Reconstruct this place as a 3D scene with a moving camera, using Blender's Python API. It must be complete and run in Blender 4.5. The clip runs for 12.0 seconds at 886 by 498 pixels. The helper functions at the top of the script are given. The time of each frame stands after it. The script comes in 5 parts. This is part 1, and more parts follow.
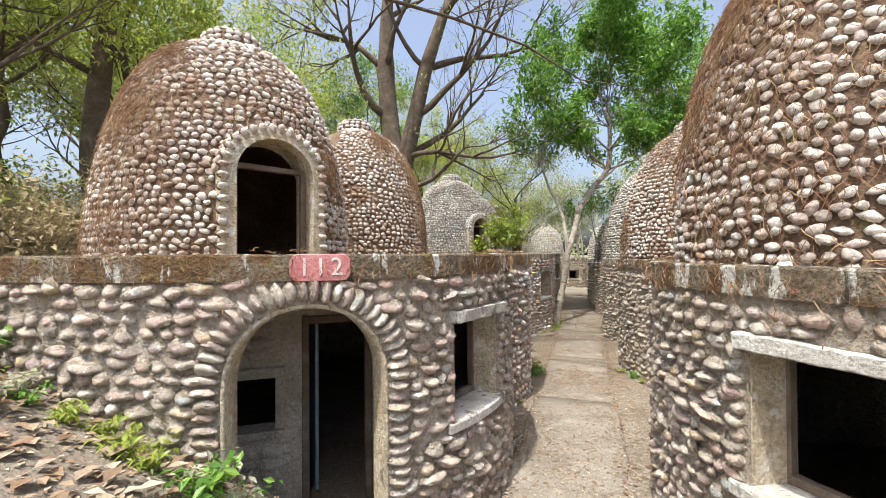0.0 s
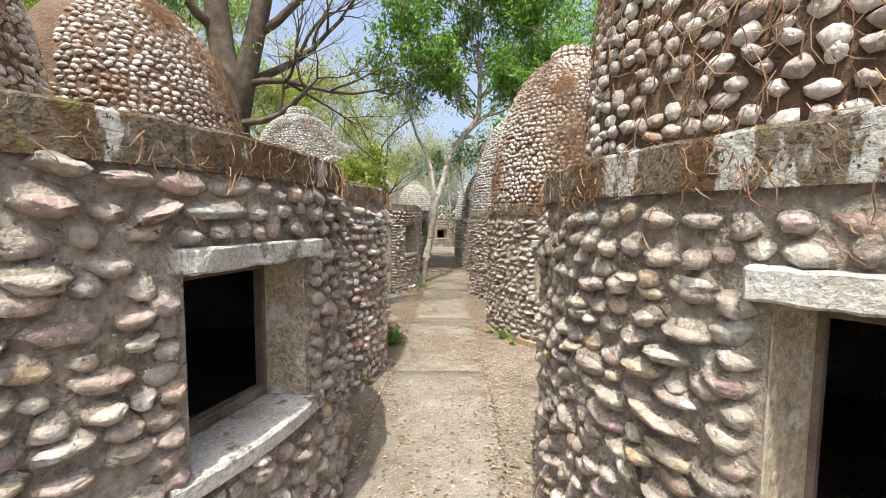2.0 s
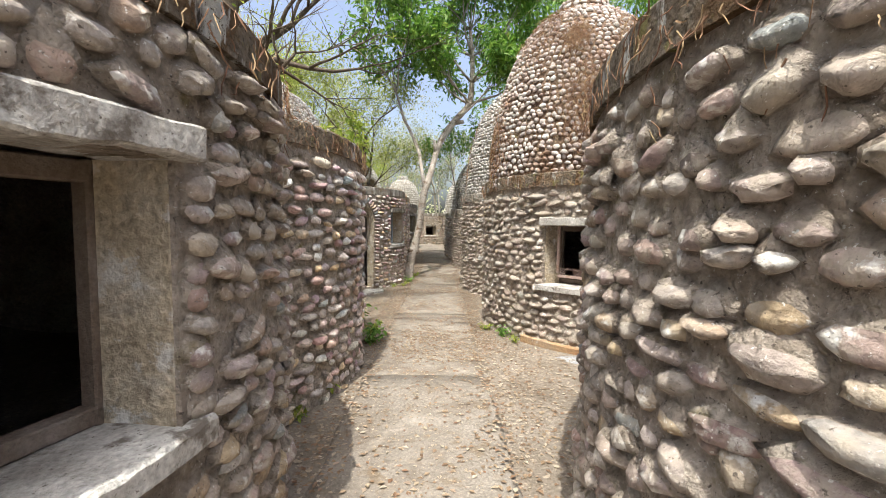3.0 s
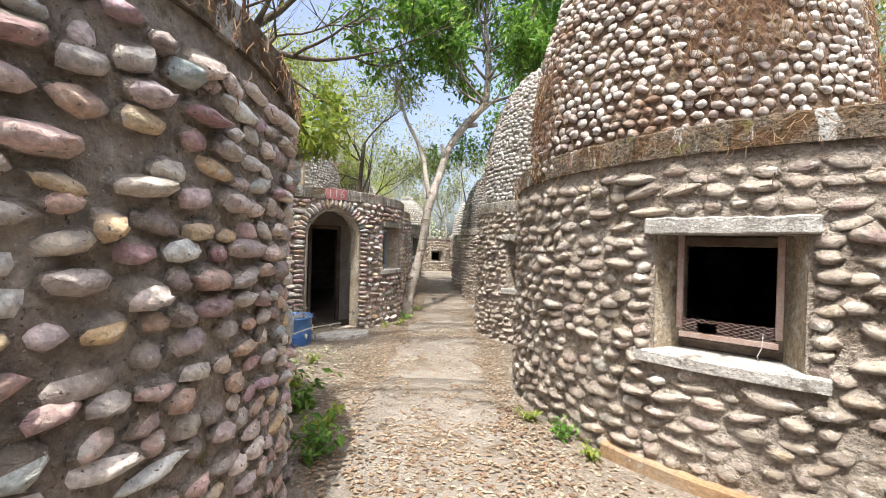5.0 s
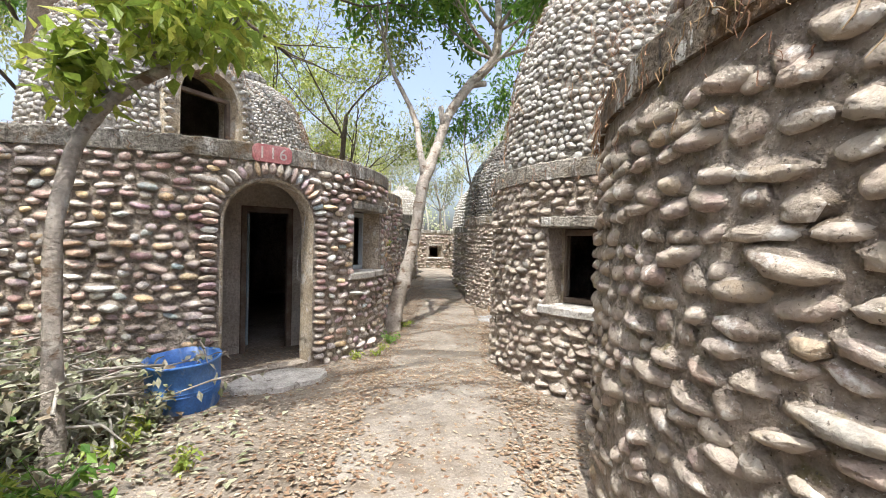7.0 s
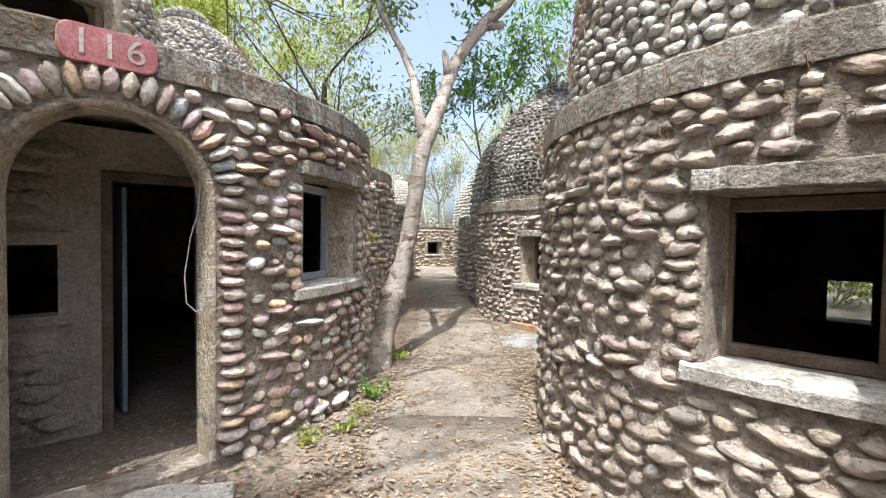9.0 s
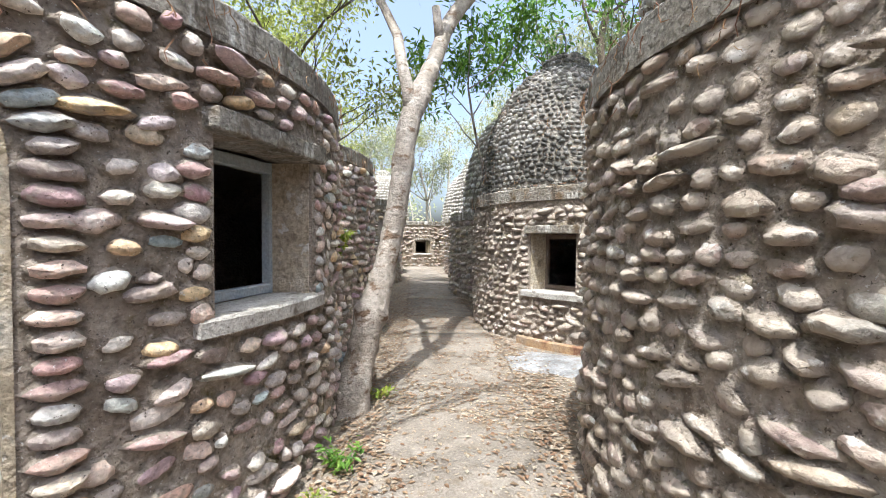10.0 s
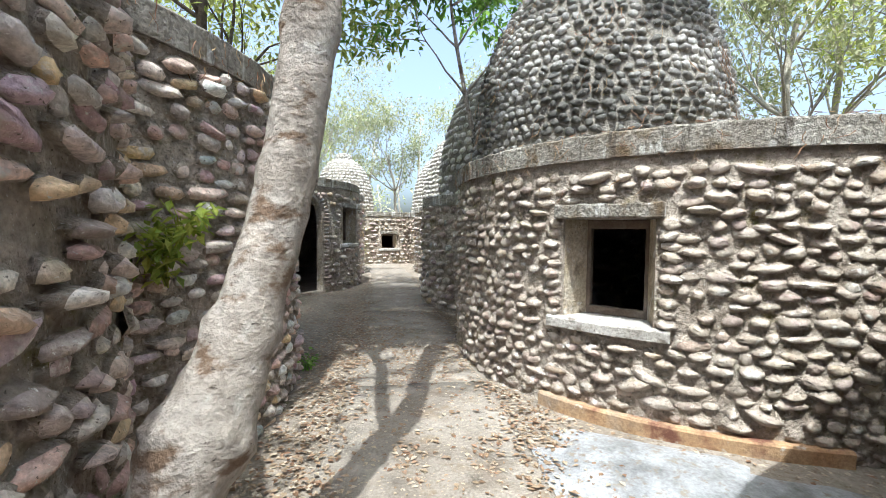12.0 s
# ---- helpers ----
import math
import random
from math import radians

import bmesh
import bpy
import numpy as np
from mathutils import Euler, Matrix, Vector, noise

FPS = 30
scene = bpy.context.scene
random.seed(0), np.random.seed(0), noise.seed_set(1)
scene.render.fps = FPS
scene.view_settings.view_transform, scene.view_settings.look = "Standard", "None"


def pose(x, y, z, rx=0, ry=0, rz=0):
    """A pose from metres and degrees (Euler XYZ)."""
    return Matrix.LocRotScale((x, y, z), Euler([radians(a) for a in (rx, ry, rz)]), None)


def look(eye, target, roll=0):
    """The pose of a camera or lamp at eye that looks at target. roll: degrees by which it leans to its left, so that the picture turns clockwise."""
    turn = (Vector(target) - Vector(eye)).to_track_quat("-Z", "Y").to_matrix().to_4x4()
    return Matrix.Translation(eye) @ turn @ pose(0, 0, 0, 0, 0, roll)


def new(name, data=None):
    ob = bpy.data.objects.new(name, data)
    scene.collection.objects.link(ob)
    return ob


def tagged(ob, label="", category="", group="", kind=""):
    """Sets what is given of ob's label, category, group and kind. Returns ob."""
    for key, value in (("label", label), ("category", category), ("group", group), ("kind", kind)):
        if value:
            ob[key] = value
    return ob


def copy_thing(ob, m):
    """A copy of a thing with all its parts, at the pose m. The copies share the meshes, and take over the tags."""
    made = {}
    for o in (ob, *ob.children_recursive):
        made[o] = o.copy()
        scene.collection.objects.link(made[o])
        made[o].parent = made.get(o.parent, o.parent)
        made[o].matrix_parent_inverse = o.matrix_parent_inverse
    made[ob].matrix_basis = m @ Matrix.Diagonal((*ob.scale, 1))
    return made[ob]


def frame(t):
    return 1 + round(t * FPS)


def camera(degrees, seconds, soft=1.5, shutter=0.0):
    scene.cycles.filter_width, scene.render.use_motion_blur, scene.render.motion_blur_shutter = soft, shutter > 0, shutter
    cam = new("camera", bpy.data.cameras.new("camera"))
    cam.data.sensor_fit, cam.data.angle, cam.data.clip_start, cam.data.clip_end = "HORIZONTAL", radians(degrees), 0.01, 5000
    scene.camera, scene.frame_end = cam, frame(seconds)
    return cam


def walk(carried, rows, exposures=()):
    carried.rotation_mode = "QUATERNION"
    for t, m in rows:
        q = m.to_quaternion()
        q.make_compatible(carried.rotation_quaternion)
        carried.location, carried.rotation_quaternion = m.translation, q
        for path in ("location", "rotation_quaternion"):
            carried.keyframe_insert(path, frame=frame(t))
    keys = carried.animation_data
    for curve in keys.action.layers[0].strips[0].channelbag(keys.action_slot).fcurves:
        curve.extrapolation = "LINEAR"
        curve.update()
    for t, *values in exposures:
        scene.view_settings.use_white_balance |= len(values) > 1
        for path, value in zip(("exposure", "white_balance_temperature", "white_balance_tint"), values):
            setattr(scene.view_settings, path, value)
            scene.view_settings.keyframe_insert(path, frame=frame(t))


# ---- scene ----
cam = camera(93.6, 12.0, soft=0.8)
METRES, EYE, TILT, LEAN, TURN = 15.0, 2.55, 0.0, 0.0, 0.0
ROWS = [
    (0.0, 0.0, 0.0, 0.0, 0.0, 0.67, 0.33),
    (0.5, 0.006, 0.034, -0.0023, -5.8, -0.81, 0.25),
    (1.0, 0.0171, 0.0663, -0.0092, -11.14, -2.31, 0.07),
    (1.5, 0.0291, 0.0948, -0.015, -15.1, -3.58, -0.15),
    (2.0, 0.0405, 0.1197, -0.0251, -17.52, -4.39, -0.36),
    (2.5, 0.0523, 0.1531, -0.0436, -18.71, -4.55, -0.52),
    (3.0, 0.0631, 0.1941, -0.0531, -19.06, -4.06, -0.77),
    (5.0, 0.1202, 0.3696, -0.0659, -18.17, -0.32, -1.59),
    (5.5, 0.1385, 0.4138, -0.0674, -18.24, -0.16, -1.72),
    (6.0, 0.1541, 0.46, -0.0696, -18.28, -0.29, -1.74),
    (6.5, 0.1666, 0.5039, -0.0704, -18.35, -0.61, -1.64),
    (7.0, 0.1772, 0.5466, -0.0693, -18.33, -0.96, -1.4),
    (9.0, 0.2185, 0.7041, -0.0726, -18.74, -1.51, -0.81),
    (9.5, 0.23, 0.7446, -0.0733, -19.43, -1.58, -0.64),
    (10.0, 0.2409, 0.784, -0.0734, -20.47, -1.71, -0.47),
    (10.5, 0.2531, 0.8245, -0.0741, -21.73, -1.92, -0.38),
    (11.0, 0.2645, 0.8648, -0.0762, -22.94, -2.19, -0.43),
    (11.5, 0.2816, 0.9026, -0.0761, -23.95, -2.38, -0.52),
    (12.0, 0.2996, 0.9421, -0.0773, -24.63, -2.46, -0.66),
]
walk(cam, [(t, pose(0, 0, EYE, TILT, LEAN, TURN) @ pose(METRES * x, METRES * y, METRES * z, 90 + pitch, roll, yaw)) for t, x, y, z, yaw, pitch, roll in ROWS],
     exposures=[(0.0, 0.94, 6200, 5), (3.0, 1.06, 6200, 6), (5.5, 1.25, 6050, 8), (9.0, 1.40, 5850, 8), (12.0, 1.52, 5550, 3)])

# ---- world, sun ----
SUN_DIR = Vector((-0.51, -0.86, 2.6)).normalized()
world = bpy.data.worlds.new("sky")
scene.world = world
world.use_nodes = True
wn = world.node_tree.nodes
sky = wn.new("ShaderNodeTexSky")
sky.sky_type = "NISHITA"
sky.sun_disc = False
sky.sun_elevation = math.asin(SUN_DIR.z)
sky.sun_rotation = math.atan2(SUN_DIR.x, SUN_DIR.y)
sky.dust_density = 6.0
sky.air_density = 1.0
bg = wn["Background"]
bg.inputs[1].default_value = 0.15
haze = wn.new("ShaderNodeHueSaturation")
haze.inputs["Hue"].default_value = 0.51
haze.inputs["Saturation"].default_value = 0.8
haze.inputs["Value"].default_value = 1.03
world.node_tree.links.new(sky.outputs[0], haze.inputs["Color"])
world.node_tree.links.new(haze.outputs[0], bg.inputs[0])
sun_data = bpy.data.lights.new("sun", "SUN")
sun_data.energy, sun_data.angle, sun_data.color = 3.2, radians(0.6), (1.0, 0.93, 0.83)
sun = new("sun", sun_data)
sun.matrix_world = look(SUN_DIR * 60, (0, 0, 0))


# ---- materials ----
def surf(name, cols, scale=3.0, fine=45.0, rough=0.85, bump=0.4, rand="", stains=(), gain=(0.72, 1.2), bump_dist=0.02, leafy=0.0, metal=0.0):
    """A weathered surface: a ramp over large noise or over a random number for each piece, fine grain, stains (colour, scale, low, high, stretch)."""
    m = bpy.data.materials.new(name)
    m.use_nodes = True
    nt = m.node_tree
    n, L = nt.nodes, nt.links
    b = n["Principled BSDF"]
    geo = n.new("ShaderNodeNewGeometry")

    def noise_node(sc, detail=6.0, stretch=None):
        t = n.new("ShaderNodeTexNoise")
        t.inputs["Scale"].default_value = sc
        t.inputs["Detail"].default_value = detail
        t.inputs["Roughness"].default_value = 0.62
        if stretch:
            mp = n.new("ShaderNodeMapping")
            mp.inputs["Scale"].default_value = stretch
            L.new(geo.outputs["Position"], mp.inputs[0])
            L.new(mp.outputs[0], t.inputs["Vector"])
        else:
            L.new(geo.outputs["Position"], t.inputs["Vector"])
        return t.outputs["Fac"]

    ramp = n.new("ShaderNodeValToRGB")
    els = ramp.color_ramp.elements
    while len(els) < len(cols):
        els.new(0.5)
    for i, c in enumerate(cols):
        p = i / max(1, len(cols) - 1)
        els[i].position = p if rand else 0.28 + 0.44 * p
        els[i].color = (*c, 1)
    if rand == "object":
        oi = n.new("ShaderNodeObjectInfo")
        L.new(oi.outputs["Random"], ramp.inputs[0])
    elif rand == "island":
        L.new(geo.outputs["Random Per Island"], ramp.inputs[0])
    else:
        L.new(noise_node(scale), ramp.inputs[0])
    col = ramp.outputs[0]
    grain = noise_node(fine, 8.0)
    mr = n.new("ShaderNodeMapRange")
    mr.inputs[1].default_value, mr.inputs[2].default_value = 0.3, 0.7
    mr.inputs[3].default_value, mr.inputs[4].default_value = gain
    L.new(grain, mr.inputs[0])
    mul = n.new("ShaderNodeVectorMath")
    mul.operation = "SCALE"
    L.new(col, mul.inputs[0])
    L.new(mr.outputs[0], mul.inputs["Scale"])
    col = mul.outputs[0]
    for c, sc, lo, hi, st in stains:
        s = n.new("ShaderNodeMapRange")
        s.inputs[1].default_value, s.inputs[2].default_value = lo, hi
        L.new(noise_node(sc, 9.0, st), s.inputs[0])
        mx = n.new("ShaderNodeMix")
        mx.data_type = "RGBA"
        L.new(s.outputs[0], mx.inputs[0])
        L.new(col, mx.inputs[6])
        mx.inputs[7].default_value = (*c, 1)
        col = mx.outputs[2]
    L.new(col, b.inputs["Base Color"])
    b.inputs["Roughness"].default_value = rough
    b.inputs["Metallic"].default_value = metal
    b.inputs["Specular IOR Level"].default_value = 0.5 if rough < 0.55 else 0.3
    if bump:
        bp = n.new("ShaderNodeBump")
        bp.inputs["Strength"].default_value = bump
        bp.inputs["Distance"].default_value = bump_dist
        add = n.new("ShaderNodeMath")
        add.operation = "ADD"
        L.new(grain, add.inputs[0])
        L.new(noise_node(fine * 0.33, 4.0), add.inputs[1])
        L.new(add.outputs[0], bp.inputs["Height"])
        L.new(bp.outputs[0], b.inputs["Normal"])
    if leafy:
        tr = n.new("ShaderNodeBsdfTranslucent")
        L.new(col, tr.inputs[0])
        ms = n.new("ShaderNodeMixShader")
        ms.inputs[0].default_value = leafy
        L.new(b.outputs[0], ms.inputs[1])
        L.new(tr.outputs[0], ms.inputs[2])
        L.new(ms.outputs[0], n["Material Output"].inputs[0])
    return m


COBBLES = [(0.38, 0.34, 0.30), (0.27, 0.155, 0.17), (0.54, 0.46, 0.36), (0.27, 0.33, 0.34), (0.50, 0.32, 0.25), (0.62, 0.58, 0.52), (0.31, 0.205, 0.225),
           (0.50, 0.37, 0.20), (0.42, 0.39, 0.36), (0.20, 0.155, 0.14), (0.56, 0.51, 0.46), (0.40, 0.25, 0.23), (0.48, 0.43, 0.37), (0.35, 0.24, 0.28)]
LIME = ((0.68, 0.65, 0.60), 8.0, 0.58, 0.65, None)
GRIME = ((0.17, 0.13, 0.09), 3.0, 0.56, 0.8, None)
DUST = ((0.43, 0.37, 0.30), 11.0, 0.52, 0.72, None)
PITS = ((0.13, 0.105, 0.085), 55.0, 0.62, 0.67, None)
FLECK = ((0.66, 0.63, 0.58), 62.0, 0.63, 0.67, None)
MOSS = ((0.17, 0.14, 0.05), 5.0, 0.60, 0.72, None)


def toned(cols, k, target, gain=1.0):
    """The colours drawn towards a target colour by k, and scaled."""
    return [tuple(min(0.78, (a * (1 - k) + b * k) * gain) for a, b in zip(c, target)) for c in cols]


CRUST = (0.41, 0.338, 0.275)
CLEAN_WASH = ((0.62, 0.59, 0.55), 7.0, 0.60, 0.68, None)
WALL_STAINS = {"clean_lifted": (DUST, CLEAN_WASH, GRIME, PITS, FLECK), "mid": (((0.42, 0.36, 0.29), 9.0, 0.48, 0.66, None), LIME, GRIME, PITS, FLECK),
               "dusty": (((0.41, 0.35, 0.285), 7.0, 0.42, 0.60, None), LIME, GRIME, PITS)}
# First palette: purer stone colours, plus a 1.42 gain that brightens the shaded walls.
WALL_COLS = {"clean_lifted": toned(COBBLES, 0.04, CRUST, 1.42), "mid": toned(COBBLES, 0.34, CRUST, 0.92), "dusty": toned(COBBLES, 0.55, CRUST, 0.92)}
STONES = {k: (surf("cobble_" + k, WALL_COLS[k], fine=38, rough=0.72, bump=0.7, gain=(0.62, 1.3), rand="object", stains=WALL_STAINS[k]),
              surf("cobbles_joined_" + k, WALL_COLS[k], fine=38, rough=0.72, bump=0.7, gain=(0.62, 1.3), rand="island", stains=WALL_STAINS[k])) for k in WALL_COLS}
PALE = [(0.48, 0.43, 0.39), (0.62, 0.585, 0.54), (0.38, 0.31, 0.275), (0.54, 0.49, 0.44), (0.42, 0.33, 0.30), (0.70, 0.67, 0.62), (0.32, 0.25, 0.225), (0.57, 0.51, 0.45)]
RUST = ((0.25, 0.15, 0.095), 2.3, 0.54, 0.66, None)
DOME_STONE = surf("dome_cobble", PALE, fine=40, rough=0.7, bump=0.5, gain=(0.6, 1.25), rand="object", stains=(DUST, RUST, PITS, FLECK))
DOME_MANY = surf("dome_cobbles_joined", PALE, fine=40, rough=0.7, bump=0.5, gain=(0.6, 1.25), rand="island", stains=(DUST, RUST, PITS, FLECK))
GREYS = [(0.42, 0.40, 0.37), (0.55, 0.53, 0.49), (0.32, 0.30, 0.28), (0.48, 0.45, 0.41), (0.60, 0.58, 0.54), (0.38, 0.34, 0.31)]
LICHEN = ((0.085, 0.08, 0.07), 1.1, 0.40, 0.56, None)
GREY_STONE = surf("grey_dome_cobble", GREYS, fine=40, rough=0.65, bump=0.5, gain=(0.6, 1.25), rand="object", stains=(DUST, PITS, FLECK))
GREY_MANY = surf("grey_dome_cobbles_joined", GREYS, fine=40, rough=0.65, bump=0.5, gain=(0.6, 1.25), rand="island", stains=(DUST, PITS, FLECK))
DARK_STONE = surf("lichen_dome_cobble", GREYS, fine=40, rough=0.7, bump=0.5, gain=(0.6, 1.25), rand="object", stains=(LICHEN, FLECK))
DARK_MANY = surf("lichen_dome_cobbles_joined", GREYS, fine=40, rough=0.7, bump=0.5, gain=(0.6, 1.25), rand="island", stains=(LICHEN, FLECK))
MORTAR = surf("mortar", [(0.31, 0.248, 0.195), (0.47, 0.397, 0.328), (0.58, 0.512, 0.433)], 2.2, 26, 0.95, 1.0, gain=(0.58, 1.2),
              stains=(((0.15, 0.11, 0.07), 4.0, 0.55, 0.75, None), MOSS, PITS, FLECK), bump_dist=0.07)
DOME_MORTAR = surf("dome_mortar", [(0.12, 0.07, 0.045), (0.19, 0.125, 0.085), (0.28, 0.21, 0.15)], 2.4, 40, 0.95, 0.8, stains=(MOSS,), bump_dist=0.05)
GREY_MORTAR = surf("grey_dome_mortar", [(0.16, 0.14, 0.12), (0.26, 0.235, 0.20), (0.36, 0.33, 0.29)], 2.4, 40, 0.95, 0.8, bump_dist=0.05)
BAND = surf("weathered_concrete", [(0.13, 0.09, 0.055), (0.25, 0.205, 0.155), (0.40, 0.365, 0.31)], 2.6, 34, 0.95, 1.0, gain=(0.4, 1.35),
            stains=(((0.145, 0.085, 0.04), 2.6, 0.47, 0.56, None), ((0.22, 0.19, 0.07), 9.0, 0.58, 0.66, None), ((0.58, 0.56, 0.52), 3.1, 0.565, 0.60, (1.6, 1.6, 0.5)),
                    ((0.055, 0.045, 0.035), 5.0, 0.58, 0.68, (2.0, 2.0, 0.4)), ((0.08, 0.055, 0.03), 48.0, 0.57, 0.63, None)), bump_dist=0.06)
BAND_GREY = surf("grey_weathered_concrete", [(0.20, 0.17, 0.135), (0.33, 0.30, 0.255), (0.46, 0.43, 0.38)], 2.6, 34, 0.95, 1.0, gain=(0.5, 1.3),
                 stains=(((0.17, 0.12, 0.07), 2.9, 0.55, 0.66, None), ((0.60, 0.58, 0.54), 3.1, 0.56, 0.62, (1.6, 1.6, 0.5)), ((0.09, 0.075, 0.06), 5.0, 0.56, 0.68, (2.0, 2.0, 0.4)), PITS), bump_dist=0.05)
SILL = surf("lime_washed_concrete", [(0.33, 0.30, 0.26), (0.50, 0.47, 0.43), (0.66, 0.64, 0.60)], 5.0, 50, 0.85, 0.7, gain=(0.6, 1.2),
            stains=(((0.17, 0.145, 0.12), 7.0, 0.58, 0.66, None), PITS))
REVEAL = surf("ochre_plaster", [(0.36, 0.29, 0.20), (0.50, 0.415, 0.30), (0.58, 0.53, 0.45)], 4.0, 36, 0.9, 0.8, gain=(0.55, 1.25), stains=(((0.60, 0.57, 0.52), 7.0, 0.57, 0.64, None), ((0.13, 0.10, 0.07), 5.0, 0.58, 0.7, None)), bump_dist=0.04)
PLINTH = surf("red_oxide_plinth", [(0.30, 0.16, 0.08), (0.38, 0.25, 0.14), (0.30, 0.25, 0.20)], 2.0, 45, 0.85, 0.4,
              stains=(((0.14, 0.06, 0.04), 2.6, 0.55, 0.66, None), ((0.50, 0.46, 0.40), 8.0, 0.62, 0.7, None)))
WOOD = surf("old_wood", [(0.09, 0.06, 0.045), (0.16, 0.12, 0.09), (0.24, 0.20, 0.17)], 4.0, 70, 0.8, 0.5)
PAINTED = surf("faded_blue_grey_paint", [(0.28, 0.34, 0.38), (0.40, 0.44, 0.46), (0.46, 0.43, 0.39)], 5.0, 60, 0.7, 0.3)
BLUE_DOOR = surf("dark_blue_door", [(0.20, 0.28, 0.33), (0.27, 0.35, 0.40), (0.30, 0.32, 0.32)], 3.0, 60, 0.7, 0.3)
GRILLE = surf("rusty_pink_steel", [(0.33, 0.22, 0.19), (0.42, 0.32, 0.28), (0.30, 0.18, 0.13)], 6.0, 80, 0.7, 0.2)
# Fairly pale plaster of the inner walls and soffits.
INNER_PLASTER = surf("inner_plaster", [(0.36, 0.31, 0.255), (0.50, 0.445, 0.375), (0.60, 0.55, 0.48)], 2.4, 30, 0.95, 0.8, bump_dist=0.05)
PLATE = surf("faded_red_paint", [(0.40, 0.12, 0.12), (0.50, 0.20, 0.20), (0.56, 0.32, 0.31)], 6.0, 60, 0.8, 0.3)
DIGIT = surf("white_numeral_paint", [(0.55, 0.45, 0.42), (0.72, 0.66, 0.62)], 8.0, 60, 0.8, 0.2)
ROOFING = surf("mossy_roof", [(0.16, 0.12, 0.07), (0.28, 0.22, 0.14)], 2.0, 30, 0.95, 0.8)
GROUND = surf("dusty_earth", [(0.15, 0.12, 0.09), (0.22, 0.185, 0.148), (0.275, 0.238, 0.198)], 1.3, 28, 0.95, 0.7,
              stains=(((0.14, 0.10, 0.065), 26.0, 0.56, 0.66, None), ((0.36, 0.30, 0.23), 19.0, 0.57, 0.64, None)), bump_dist=0.03)
PATH_MAT = surf("worn_concrete_path", [(0.175, 0.147, 0.118), (0.23, 0.20, 0.167), (0.275, 0.247, 0.213)], 1.2, 55, 0.92, 0.5,
                stains=(((0.17, 0.13, 0.09), 6.0, 0.54, 0.66, None), ((0.34, 0.31, 0.27), 3.0, 0.56, 0.72, None), ((0.115, 0.085, 0.06), 1.7, 0.56, 0.72, None), ((0.36, 0.29, 0.21), 34.0, 0.60, 0.65, None)))
ASH = surf("pale_ash", [(0.15, 0.145, 0.14), (0.26, 0.26, 0.265), (0.36, 0.365, 0.375)], 4.0, 40, 0.95, 0.5, stains=(((0.2, 0.17, 0.14), 14.0, 0.55, 0.64, None),))
BARK = surf("grey_bark", [(0.20, 0.165, 0.13), (0.34, 0.295, 0.25), (0.43, 0.39, 0.345)], 3.0, 26, 0.9, 0.6,
            stains=(((0.15, 0.10, 0.065), 5.0, 0.56, 0.64, (1, 1, 1.7)), ((0.50, 0.47, 0.43), 5.0, 0.58, 0.72, None), ((0.06, 0.045, 0.035), 22.0, 0.64, 0.70, (1, 1, 2.5))), bump_dist=0.06)
DARK_BARK = surf("brown_bark", [(0.075, 0.055, 0.04), (0.13, 0.10, 0.075), (0.19, 0.155, 0.12)], 3.0, 24, 0.92, 0.7, bump_dist=0.04)
PALE_BARK = surf("pale_bark", [(0.24, 0.21, 0.17), (0.36, 0.33, 0.28), (0.45, 0.42, 0.37)], 3.0, 24, 0.92, 0.5, bump_dist=0.03)
LEAF = surf("fresh_leaf", [(0.075, 0.17, 0.025), (0.13, 0.27, 0.04), (0.20, 0.36, 0.055), (0.28, 0.42, 0.08)], rand="island", rough=0.45, bump=0.0, leafy=0.5)
LEAF_YELLOW = surf("yellow_green_leaf", [(0.18, 0.25, 0.045), (0.28, 0.37, 0.06), (0.38, 0.45, 0.075), (0.50, 0.50, 0.11)], rand="island", rough=0.5, bump=0.0, leafy=0.55)
LEAF_OLIVE = surf("olive_leaf", [(0.22, 0.26, 0.06), (0.33, 0.38, 0.085), (0.42, 0.47, 0.12), (0.52, 0.52, 0.20)], rand="island", rough=0.55, bump=0.0, leafy=0.58)
# Pale dry-season leaf, brightened further so its colour carries the distance haze.
LEAF_HAZED = surf("hazed_pale_leaf", [(0.26, 0.29, 0.14), (0.35, 0.38, 0.19), (0.44, 0.46, 0.26), (0.50, 0.48, 0.34)], rand="island", rough=0.6, bump=0.0, leafy=0.5)
WILTED = surf("wilted_leaf", [(0.22, 0.20, 0.12), (0.30, 0.33, 0.19), (0.40, 0.40, 0.28), (0.48, 0.47, 0.37), (0.25, 0.17, 0.10)], rand="island", rough=0.7, bump=0.0, leafy=0.3)
DRY = surf("dry_leaf", [(0.17, 0.095, 0.055), (0.27, 0.185, 0.115), (0.33, 0.26, 0.18), (0.43, 0.37, 0.29), (0.22, 0.12, 0.07), (0.30, 0.225, 0.15), (0.14, 0.085, 0.05)], rand="island", rough=0.75, bump=0.0, leafy=0.15)
STRAW_PALE = surf("pale_straw", [(0.34, 0.26, 0.15), (0.44, 0.35, 0.21), (0.52, 0.43, 0.28), (0.40, 0.35, 0.18)], rand="island", rough=0.85, bump=0.0, leafy=0.3)
STRAW = surf("dry_creeper", [(0.17, 0.085, 0.05), (0.23, 0.125, 0.075), (0.30, 0.18, 0.10), (0.40, 0.29, 0.16)], rand="island", rough=0.85, bump=0.0)
